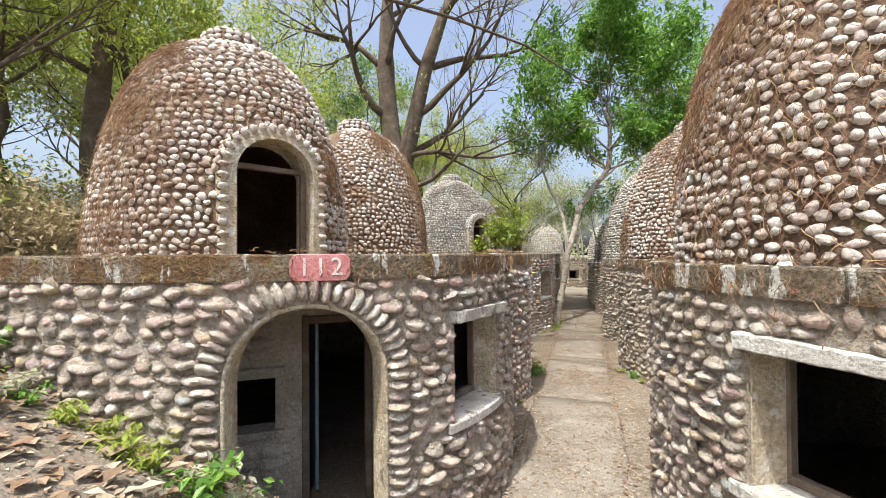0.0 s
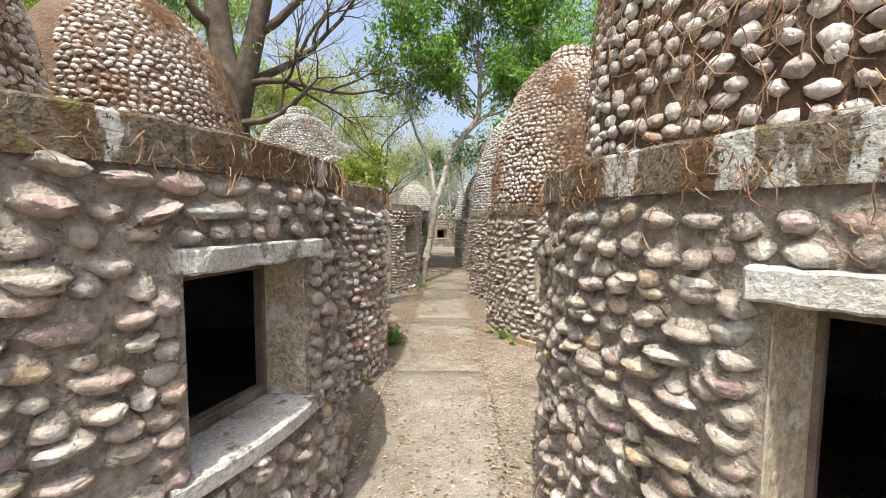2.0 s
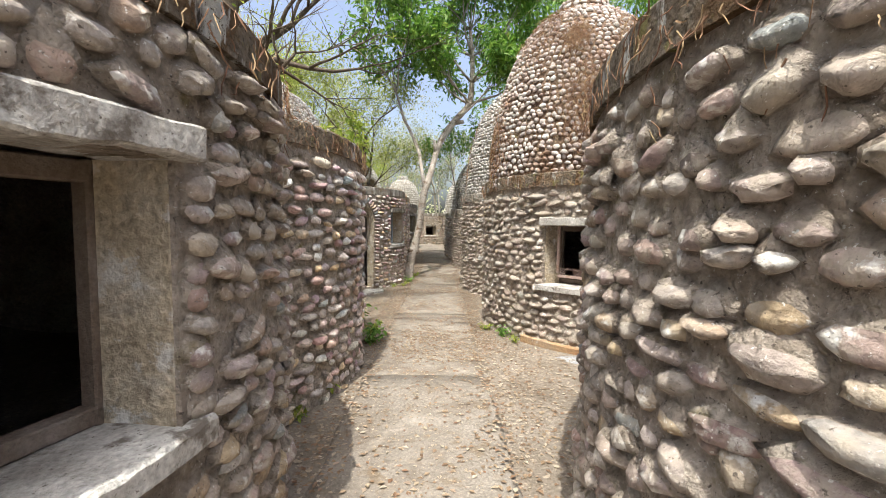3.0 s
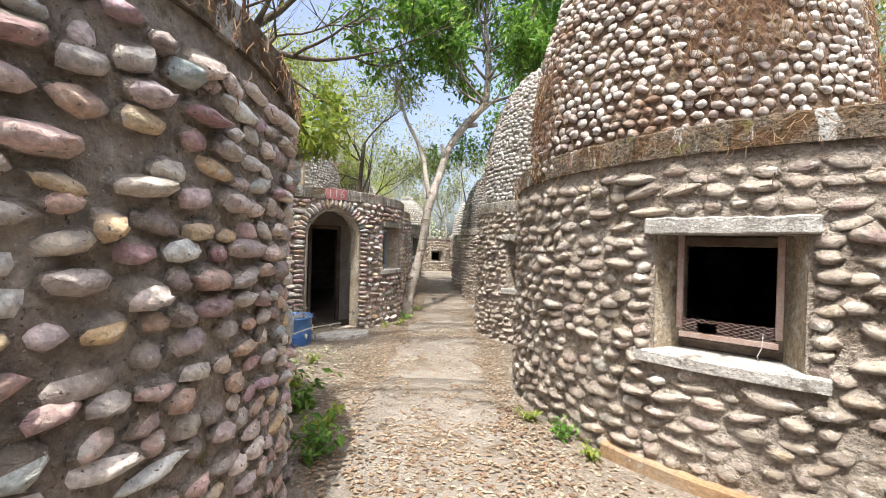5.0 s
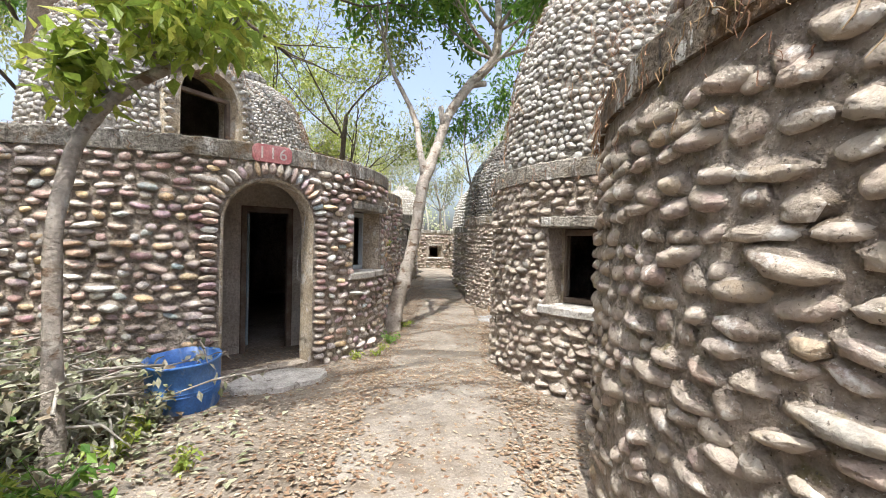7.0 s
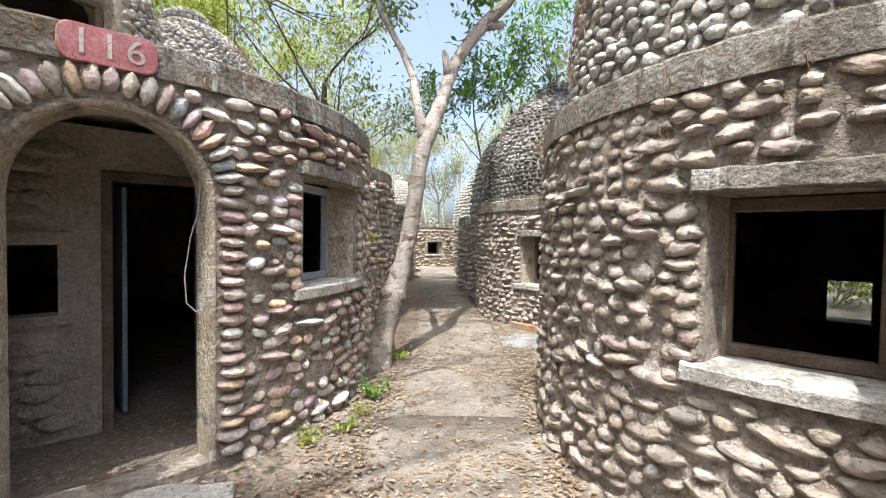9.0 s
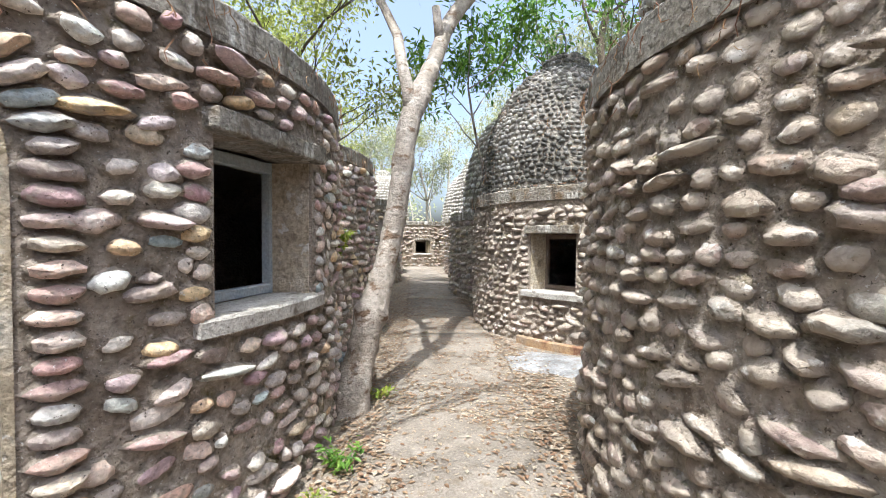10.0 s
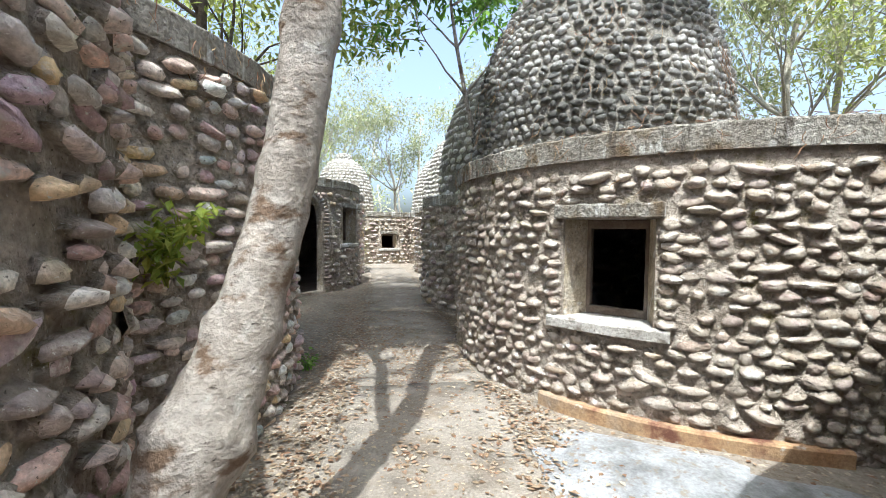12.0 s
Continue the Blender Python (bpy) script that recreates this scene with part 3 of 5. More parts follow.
def dome_spots(d, a0, a1, face, rng, pitch=0.108, width=0.115):
    out = []
    u = 0.015
    while u < 0.975:
        p0, p1 = d.at(u, 0), d.at(min(u + 0.01, 1), 0)
        seg = (p1 - p0).length / 0.01
        th = a0 + rng.uniform(0, 0.1)
        rad = max(0.05, (d.at(u, 0) - Vector((d.x, d.y, d.at(u, 0).z))).length)
        while th < a1:
            w = width * rng.uniform(0.6, 1.3)
            th += w / 2 / rad
            t0, uu = th, min(0.99, u + rng.uniform(-0.022, 0.022) / seg)
            th += (w / 2 + rng.uniform(0.006, 0.03)) / rad
            p = d.at(uu, t0)
            if d.door_hit(p, 0.13) or rng.random() < 0.04:
                continue
            tu = (d.at(uu, t0 + 0.01) - d.at(uu, t0 - 0.01)).normalized()
            tv = (d.at(min(0.999, uu + 0.01), t0) - d.at(uu - 0.01, t0)).normalized()
            n = tu.cross(tv).normalized()
            m = frame_matrix(p, tu, tv, n, w * 0.5, pitch * rng.uniform(0.34, 0.5), rng.uniform(0.02, 0.05), rng.gauss(0, 0.35))
            out.append((abs(t0 - face) + u * 0.4, m))
        u += pitch / seg * rng.uniform(0.95, 1.05)
    return out


def dome_door(d, hut_ob, rng, lumps, many):
    """A stone-edged hood with a plastered lining that stands out of the dome, and a plank frame."""
    th, w, hgt = d.door
    D, S = Vector((math.cos(th), math.sin(th), 0)), Vector((-math.sin(th), math.cos(th), 0))
    c0 = Vector((d.x, d.y, d.z0))
    sp = hgt - w / 2
    prof_in = [(-w / 2, 0)] + [(-w / 2 * math.cos(math.pi * k / 14), sp + w / 2 * math.sin(math.pi * k / 14)) for k in range(15)] + [(w / 2, 0)]
    g = 0.14
    prof_out = [(-w / 2 - g, 0)] + [(-(w / 2 + g) * math.cos(math.pi * k / 14), sp + (w / 2 + g) * math.sin(math.pi * k / 14)) for k in range(15)] + [(w / 2 + g, 0)]
    bm = bmesh.new()
    f0, f1 = d.r * 0.72, d.r + 0.05
    rows = []
    for prof, s in ((prof_in, f0), (prof_in, f1), (prof_out, f1 - 0.02), (prof_out, f0)):
        rows.append([bm.verts.new(c0 + D * s + S * a + Vector((0, 0, b))) for a, b in prof])
    for r0, r1 in zip(rows, rows[1:]):
        for k in range(len(r0) - 1):
            bm.faces.new([r0[k], r0[k + 1], r1[k + 1], r1[k]])
    bmesh.ops.recalc_face_normals(bm, faces=bm.faces)
    hood = part("door_hood", bm, REVEAL, hut_ob, "plastered arched door hood")
    spots = []
    for dist, rad_add in ((f1 - 0.03, 0.12),):
        for k in range(34):
            q = k / 33
            if q < 0.25:
                a, b, ang = -(w / 2 + rad_add), q / 0.25 * sp, math.pi
            elif q > 0.75:
                a, b, ang = w / 2 + rad_add, (1 - q) / 0.25 * sp, 0
            else:
                t = math.pi * (q - 0.25) / 0.5
                a, b, ang = -(w / 2 + rad_add) * math.cos(t), sp + (w / 2 + rad_add) * math.sin(t), math.pi - t
            p = c0 + D * dist + S * a + Vector((0, 0, b))
            spots.append((0, frame_matrix(p, S, Vector((0, 0, 1)), D, 0.055, 0.035, 0.05, ang)))
    for ring_s in (0.80, 0.88, 0.96):
        for k in range(1, 24):
            t = math.pi * k / 24
            rr = w / 2 + g
            p = c0 + D * (d.r * ring_s) + S * (-rr * math.cos(t)) + Vector((0, 0, sp + rr * math.sin(t)))
            nn = (S * -math.cos(t) + Vector((0, 0, math.sin(t))))
            spots.append((0, frame_matrix(p, D, nn.cross(D), nn, 0.055, 0.045, 0.035, rng.gauss(0, 0.3))))
    lay_stones(spots, hood, lumps, many, rng, 150)
    bm = bmesh.new()
    rot = Matrix((( D.x, S.x, 0, 0), (D.y, S.y, 0, 0), (0, 0, 1, 0), (0, 0, 0, 1)))
    for a, b, sx, sy, sz in ((-w / 2 + 0.035, sp * 0.55, 0.07, 0.06, sp * 1.1), (w / 2 - 0.035, sp * 0.55, 0.07, 0.06, sp * 1.1), (0, sp * 1.12, 0.07, w * 0.97, 0.06)):
        box_into(bm, Matrix.Translation(c0 + D * (f1 - 0.22) + S * a + Vector((0, 0, b))) @ rot, sx, sy, sz)
    part("door_frame", bm, WOOD, hut_ob, "weathered wooden door frame")


def strands(points_normals, rng, length=0.22, parent=None, name="dry_creepers"):
    """Dry stems that cling to a surface."""
    vs, fs = [], []
    for p, u, v, n in points_normals:
        l = length * rng.uniform(0.4, 1.5)
        a = rng.uniform(-0.9, 0.9) - math.pi / 2
        q = p + n * 0.03
        path = []
        for k in range(4):
            path.append(q.copy())
            q = q + (u * math.cos(a) + v * math.sin(a)) * (l / 3) + n * rng.uniform(-0.012, 0.016)
            a += rng.uniform(-0.8, 0.8)
        r = rng.uniform(0.0015, 0.0036)
        tube(path, [r, r, r * 0.8, r * 0.5], 3, vs, fs)
    return raw(name, vs, fs, STRAW, parent, "dry brown creeper stems clinging to the masonry", False, "stuff")


def window_fit(lobe, o, hut_ob, rng, frame_mat=WOOD, grille=False, inset=0.06, lintel_mat=SILL):
    """Lintel, sill slab and wooden frame of one window."""
    u, n = lobe.axes(o.th)
    up = Vector((0, 0, 1))
    p = lobe.at(o.th)
    c = Vector((p.x, p.y, 0))
    rot = Matrix(((u.x, n.x, 0, 0), (u.y, n.y, 0, 0), (0, 0, 1, 0), (0, 0, 0, 1)))
    bm = bmesh.new()
    rough_box(bm, Matrix.Translation(c + n * -0.105 + up * (o.hi + 0.055)) @ rot, o.w + 0.11, 0.30, 0.11, 0.011)
    part("lintel", bm, lintel_mat, hut_ob, "chipped weathered concrete lintel")
    h = o.h + 0.04
    dg = math.degrees
    part("sill", ring(lobe, o.lo - 0.075, o.lo + 0.012, 0.055, -0.30, None, dg(2 * h) / 20, (dg(o.th - h), dg(o.th + h)), 0.004), SILL, hut_ob, "worn pale concrete window sill")
    bm = bmesh.new()
    hgt, mid, fw = o.hi - o.lo, (o.hi + o.lo) / 2, 0.045
    back = -0.33
    for a, z, sx, sz in ((-o.w / 2 + inset, mid, fw, hgt), (o.w / 2 - inset, mid, fw, hgt), (0, o.hi - 0.04, o.w, 0.07), (0, o.lo + 0.045, o.w, 0.06)):
        box_into(bm, Matrix.Translation(c + u * a + n * back + up * z) @ rot, sx, 0.07, sz, 0.006)
    frame_ob = part("window_frame", bm, frame_mat, hut_ob)
    for a in (-1, 1):
        bm = bmesh.new()
        plan = ((o.w / 2 + 0.012, -0.05), (o.w / 2 - 0.01, -0.055), (o.w / 2 - inset * 0.55, -0.2), (o.w / 2 - inset - 0.015, -0.345), (o.w / 2 + 0.012, -0.36))
        lo_v = [bm.verts.new(c + u * (a * q) + n * w + up * (o.lo + 0.004)) for q, w in plan]
        hi_v = [bm.verts.new(c + u * (a * q) + n * w + up * (o.hi - 0.002)) for q, w in plan]
        for k in range(5):
            bm.faces.new([lo_v[k], lo_v[(k + 1) % 5], hi_v[(k + 1) % 5], hi_v[k]])
        bm.faces.new(hi_v); bm.faces.new(lo_v[::-1])
        bmesh.ops.recalc_face_normals(bm, faces=bm.faces)
        part("reveal", bm, REVEAL, hut_ob, "stained ochre plaster window reveal")
    if grille:
        bm = bmesh.new()
        wd = o.w - 2 * inset - 0.02
        for a, z, sx, sz in ((0, o.lo + 0.12, wd, 0.04), (-wd / 2, mid + 0.08, 0.04, hgt - 0.16), (wd / 2, mid + 0.08, 0.04, hgt - 0.16)):
            box_into(bm, Matrix.Translation(c + u * a + n * -0.2 + up * z) @ rot, sx, 0.03, sz, 0.004)
        gr = part("grille_frame", bm, GRILLE, hut_ob, "rusty pinkish steel angle frame")
        vs, fs = [], []
        nx, nz, cell = 10, 4, wd / 10
        for i in range(nx):
            for j in range(nz):
                if i in (2, 3) and j < 3:
                    continue
                x0, z0 = -wd / 2 + i * cell, o.lo + 0.14 + j * cell * 0.42
                for (xa, za, xb, zb) in ((0, .5, .5, 1), (.5, 1, 1, .5), (0, .5, .5, 0), (.5, 0, 1, .5)):
                    A = c + n * -0.2 + u * (x0 + xa * cell) + up * (z0 + za * cell * 0.42)
                    B = c + n * -0.2 + u * (x0 + xb * cell) + up * (z0 + zb * cell * 0.42)
                    tube([A, B], [0.0035, 0.0035], 4, vs, fs)
        raw("expanded_mesh", vs, fs, GRILLE, gr, "torn expanded metal mesh", False)
        vs, fs = [], []
        tube([c + n * -0.18 + u * (wd / 2 * s) + up * z for s, z in ((0.72, o.lo + 0.2), (0.7, o.lo + 0.1), (0.62, o.lo + 0.04), (0.66, o.lo + 0.015))], [0.004] * 4, 5, vs, fs)
        raw("loose_wire", vs, fs, SILL, gr, "", True)


def number_plate(lobe, x, y, text, hut_ob, z):
    th = lobe.angle(x, y)
    u, n = lobe.axes(th)
    p = lobe.at(th, 0.034)
    rot = Matrix(((u.x, 0, n.x, 0), (u.y, 0, n.y, 0), (0, 1, 0, 0), (0, 0, 0, 1)))
    base = Matrix.Translation((p.x, p.y, z)) @ rot
    bm = bmesh.new()
    edge = [(sx * (0.215 - 0.06) + 0.06 * math.cos(radians(a)), sy * (0.098 - 0.06) + 0.06 * math.sin(radians(a)))
            for sx, sy, a0 in ((1, 1, 0), (-1, 1, 90), (-1, -1, 180), (1, -1, 270)) for a in range(a0, a0 + 91, 15)]
    loops = [[bm.verts.new(base @ Vector((a * g, b * g, z))) for a, b in edge] for z, g in ((-0.03, 1.0), (0.006, 1.0), (0.011, 0.97))]
    for r0, r1 in zip(loops, loops[1:]):
        for k in range(len(edge)):
            bm.faces.new([r0[k], r0[(k + 1) % len(edge)], r1[(k + 1) % len(edge)], r1[k]])
    bm.faces.new(loops[-1])
    bm.faces.new(loops[0][::-1])
    plate = part("number_plate", bm, PLATE, hut_ob, "faded red painted plaque with white numerals")
    for i, ch in enumerate(text):
        cu = bpy.data.curves.new("numeral", "FONT")
        cu.body, cu.size, cu.extrude, cu.align_x, cu.align_y = ch, 0.19, 0.003, "CENTER", "CENTER"
        tmp = bpy.data.objects.new("numeral", cu)
        me = bpy.data.meshes.new_from_object(tmp)
        bpy.data.objects.remove(tmp)
        me.name = "numeral"
        me.materials.append(DIGIT)
        ob = new("numeral", me)
        ob.parent = plate
        ob.matrix_basis = base @ pose(-0.115 + 0.115 * i, 0, 0.013)


def partition(lobe, o, hut_ob):
    """The inner wall of the porch, with a small window and a doorway."""
    u, n = lobe.axes(o.th)
    p = lobe.at(o.th)
    c = Vector((p.x, p.y, 0)) - n * 1.25
    rot = Matrix(((u.x, n.x, 0, 0), (u.y, n.y, 0, 0), (0, 0, 1, 0), (0, 0, 0, 1)))
    top = lobe.top - 0.1
    for x0, x1, z0, z1 in ((-2.0, -1.25, -0.1, top), (-1.25, -0.3, -0.1, 0.86), (-1.25, -0.3, 1.38, top), (-0.3, -0.04, -0.1, top), (-0.04, 0.62, 1.88, top), (0.62, 1.0, -0.1, top)):
        bm = bmesh.new()
        box_into(bm, Matrix.Translation(c + u * ((x0 + x1) / 2) + Vector((0, 0, (z0 + z1) / 2))) @ rot, x1 - x0 - 0.002, 0.2, z1 - z0 - 0.002, 0)
        part("partition_panel", bm, INNER_PLASTER, hut_ob, "rough plastered stone inner wall")
    prng = random.Random(int(lobe.y * 10))
    spots = []
    for x0, x1, z0, z1 in ((-1.95, -1.3, 0.0, top), (-1.25, -0.35, 0.0, 0.74), (-1.25, -0.35, 1.52, top)):
        z = z0 + 0.06
        while z < z1 - 0.05:
            x = x0 + prng.uniform(0.0, 0.1)
            while x < x1 - 0.05:
                w = prng.uniform(0.14, 0.34)
                spots.append((0, frame_matrix(c + u * (x + w / 2) + n * 0.1 + Vector((0, 0, z)), u, Vector((0, 0, 1)), n, w * 0.5, 0.045, prng.uniform(0.03, 0.06), prng.gauss(0, 0.08))))
                x += w + prng.uniform(0.01, 0.05)
            z += 0.115
    vs, fs, base = [], [], 0
    for _, m in spots:
        v, f, _m = COARSE["dusty"][prng.randrange(12)]
        mm = np.array(m)
        vs.append(v @ mm[:3, :3].T + mm[:3, 3])
        fs += [tuple(i + base for i in q) for q in f]
        base += len(v)
    raw("inner_stonework", np.concatenate(vs).tolist(), fs, INNER_PLASTER, hut_ob, "rough plastered stone courses", True, "stuff")
    bm = bmesh.new()
    for x, z, sx, sz in ((-0.02, 0.89, 0.07, 1.98), (0.6, 0.89, 0.07, 1.98), (0.29, 1.9, 0.69, 0.08)):
        box_into(bm, Matrix.Translation(c + u * x + n * 0.08 + Vector((0, 0, z))) @ rot, sx, 0.1, sz, 0.008)
    part("inner_door_frame", bm, WOOD, hut_ob, "dark wooden inner door frame")
    bm = bmesh.new()
    box_into(bm, Matrix.Translation(c + u * 0.05 + n * -0.42 + Vector((0, 0, 0.91))) @ rot @ pose(0, 0, 0, 0, 0, 82), 0.62, 0.035, 1.86, 0.005)
    part("inner_door", bm, BLUE_DOOR, hut_ob, "dark blue plank door standing open")
    for nm, z, sz in (("inner_lintel", 1.42, 0.1), ("inner_sill", 0.83, 0.07)):
        bm = bmesh.new()
        box_into(bm, Matrix.Translation(c + u * -0.77 + n * 0.12 + Vector((0, 0, z))) @ rot, 1.12, 0.08, sz, 0.01)
        part(nm, bm, INNER_PLASTER, hut_ob)
    # lining of the arch
    bm = bmesh.new()
    prof = [(-o.w / 2, 0.0)] + [(-o.w / 2 * math.cos(math.pi * k / 16), o.hi + o.w / 2 * math.sin(math.pi * k / 16)) for k in range(17)] + [(o.w / 2, 0.0)]
    rows = []
    for g, off in ((0.03, -0.21), (0.022, 0.006), (-0.008, 0.006)):
        row = []
        for a, z in prof:
            k = (1 - 2 * g / o.w)
            zz = z if z <= o.hi else o.hi + (z - o.hi) * k
            q = lobe.at(o.th + a * k / lobe.r, off)
            row.append(bm.verts.new((q.x, q.y, zz)))
        rows.append(row)
    for r0, r1 in zip(rows, rows[1:]):
        for k in range(len(r0) - 1):
            bm.faces.new([r0[k], r0[k + 1], r1[k + 1], r1[k]])
    bmesh.ops.recalc_face_normals(bm, faces=bm.faces)
    part("arch_lining", bm, REVEAL, hut_ob, "grey plastered arch lining", True)


def hut(label, lobes, opens, domes, seed, band=0.19, near=True, limits=None, group="stone huts along the path", plinth=None, grille=False, inset=0.06, pitch=0.102, width=0.155, band_out=0.03, look_of="rust", creep=7500, painted=False, faces=("mid", "clean_lifted"), proud=1.0):
    d_lumps, d_many, d_mortar = DOME_KINDS[look_of]
    rng = random.Random(seed)
    h = tagged(new("stone_hut"), label, "hut", group)
    for i, lb in enumerate(lobes):
        other = lobes[1 - i] if len(lobes) > 1 else None
        a0, a1, face = limits[i]
        w = part("wall", shell(lb, opens[i], other), MORTAR, h)
        spots = wall_spots(lb, opens[i], other, a0, a1, face, rng, pitch if near else 0.16, width if near else 0.26, proud)
        for o in opens[i]:
            if o.arched:
                spots += arch_spots(lb, o, rng)
                if near:
                    partition(lb, o, h)
            elif o.w > 0.65:
                if near:
                    spots += jamb_spots(lb, o, rng, pitch)
                window_fit(lb, o, h, rng, PAINTED if painted and i == 0 else WOOD, grille, inset, SILL if look_of == "rust" else BAND_GREY)
        kin = WALL_KINDS[faces[i]]
        lay_stones(spots, w, kin[0], kin[1], rng, 300 if near else 0, kin[2] if near else SIMPLE)
        part("parapet_band", ring(lb, lb.top, lb.top + band, band_out, -0.35, other, rough=0.006), BAND if look_of == "rust" else BAND_GREY, h, "stained concrete parapet band")
        if plinth:
            part("plinth", ring(lb, -0.3, plinth[2], 0.07, -0.05, None, 3.0, plinth[:2]), PLINTH, h, "red-brown painted plinth, flaking")
        bm = bmesh.new()
        bm.faces.new([bm.verts.new((*lb.at(radians(k * 5), -0.1), lb.top + 0.1 + 0.01 * i)) for k in range(72)])
        part("roof_slab", bm, ROOFING, h, "mossy flat roof")
        bm = bmesh.new()
        bm.faces.new([bm.verts.new((*lb.at(radians(-k * 5), -0.1), lb.top - 0.02 + 0.01 * i)) for k in range(72)])
        part("ceiling_slab", bm, INNER_PLASTER, h, "rough plastered soffit")
        if near:
            pts = []
            for _ in range(650 if look_of == "rust" else 220):
                th = rng.uniform(a0, a1)
                if other and other.inside(lb.at(th), 0):
                    continue
                u, n = lb.axes(th)
                q = lb.at(th, 0.03)
                zz = lb.top + (rng.uniform(-0.25, band) if rng.random() < 0.25 else rng.uniform(0, band))
                if zz < lb.top:
                    q = lb.at(th, 0.01)
                pts.append((Vector((q.x, q.y, zz)), u, Vector((0, 0, 1)), n))
            for _ in range(160):
                th = rng.uniform(a0, a1)
                if other and other.inside(lb.at(th), 0):
                    continue
                u, n = lb.axes(th)
                q = lb.at(th, -0.05)
                pts.append((Vector((q.x, q.y, lb.top + band)), u, n, Vector((0, 0, 1))))
            strands(pts, rng, 0.09, h)
    for j, d in enumerate(domes):
        a0, a1, face = limits[min(j, len(limits) - 1)]
        a0, a1 = a0 - 0.5, a1 + 0.5
        db = part("dome", dome_mesh(d), d_mortar, h, "", True)
        lay_stones(dome_spots(d, a0, min(a1, a0 + 2 * math.pi), face, rng, 0.078 if near else 0.16, 0.086 if near else 0.17), db, d_lumps, d_many, rng, 300 if near else 0, COARSE["round"] if near else SIMPLE)
        bm = bmesh.new()
        prof = [(0.42, -0.12), (0.37, 0.02), (0.36, 0.16), (0.26, 0.23), (0.10, 0.27), (0.0, 0.275)]
        cr = [[bm.verts.new((d.x + r * math.cos(k * math.pi / 9), d.y + r * math.sin(k * math.pi / 9), d.z0 + d.h + z)) for k in range(18)] for r, z in prof[:-1]]
        for r0, r1 in zip(cr, cr[1:]):
            for k in range(18):
                bm.faces.new([r0[k], r0[(k + 1) % 18], r1[(k + 1) % 18], r1[k]])
        bm.faces.new(cr[-1])
        crown = part("crown", bm, d_mortar, h, "", True)
        cs = []
        for r, z, cnt in ((0.375, 0.0, 20), (0.365, 0.08, 20), (0.36, 0.15, 20), (0.27, 0.23, 14), (0.12, 0.265, 6)):
            for k in range(cnt):
                t = 2 * math.pi * (k + rng.uniform(-0.2, 0.2)) / cnt
                R = Vector((math.cos(t), math.sin(t), 0))
                U = Vector((-math.sin(t), math.cos(t), 0))
                N = (R + Vector((0, 0, 0.25 if r > 0.3 else 1.5))).normalized()
                cs.append((0, frame_matrix(Vector((d.x, d.y, d.z0 + d.h + z)) + R * r, U, N.cross(U), N, 0.052, 0.04, 0.03, rng.gauss(0, 0.3))))
        lay_stones(cs, crown, d_lumps, d_many, rng, 0)
        if d.door:
            dome_door(d, h, rng, d_lumps, d_many)
        if near:
            pts = []
            patches = [(rng.uniform(0.05, 0.7), rng.uniform(a0, a1), rng.uniform(0.08, 0.27)) for _ in range(17)]
            for _ in range(creep):
                pu, pt, ps = patches[rng.randrange(len(patches))]
                uu, th = min(0.93, max(0.01, rng.gauss(pu, ps * 0.5))), rng.gauss(pt, ps)
                p = d.at(uu, th, 0.015)
                if d.door_hit(p, 0.1):
                    continue
                tu = (d.at(uu, th + 0.01) - d.at(uu, th - 0.01)).normalized()
                tv = (d.at(uu + 0.01, th) - d.at(uu - 0.01, th)).normalized()
                pts.append((p, tu, tv, tu.cross(tv).normalized()))
            strands(pts, rng, 0.17, h)
    return h


# ---- the huts, row by row ----
DG = radians
for k, (txt, lab) in enumerate((("112", "double stone hut with two cobbled domes and a red plaque 112"),
                                ("116", "double stone hut with two cobbled domes and a red plaque 116"),
                                ("", "distant double stone hut with cobbled domes"))):
    dx, dy = 3.19 * k - 0.03, 10.24 * k
    f = Lobe(-1.8 + dx, 5.58 + dy, 2.66, 4.3, 1, -0.15, 2.36, 0.2)
    g = Lobe(-0.95 + dx, 8.45 + dy, 2.66, 3.6, 1, -0.15, 2.36)
    of = [Opening(f, (-0.93 if k == 0 else -0.84) + dx, (2.98 if k == 0 else 3.0) + dy, 1.18 if k == 0 else 1.02, 0.0, 1.59 if k == 0 else 1.67, True), Opening(f, 0.36 + dx, 4.1 + dy, 0.85, 1.05, 1.93)]
    og = [Opening(g, 1.68 + dx, 8.74 + dy, 0.85, 1.05, 1.93)]
    ds = [Dome(-2.85 + dx, 5.7 + dy, 1.52, 2.4, 2.9, 0.72, (DG(-47), 0.84, 1.42)), Dome(-1.85 + dx, 9.0 + dy, 1.5, 2.4, 2.75)]
    h = hut(lab, [f, g], [of, og], ds, 40 + k, near=k < 2, look_of=("rust", "grey", "grey")[k], creep=(6000, 900, 0)[k], painted=k == 1, faces=("clean_lifted" if k == 1 else "mid", "clean_lifted"), limits=[(DG(-190), DG(80), DG(-42)), (DG(-75), DG(110), DG(5))])
    if txt:
        number_plate(f, -0.83 + dx, 2.95 + dy, txt, h, 2.36 + 0.095)

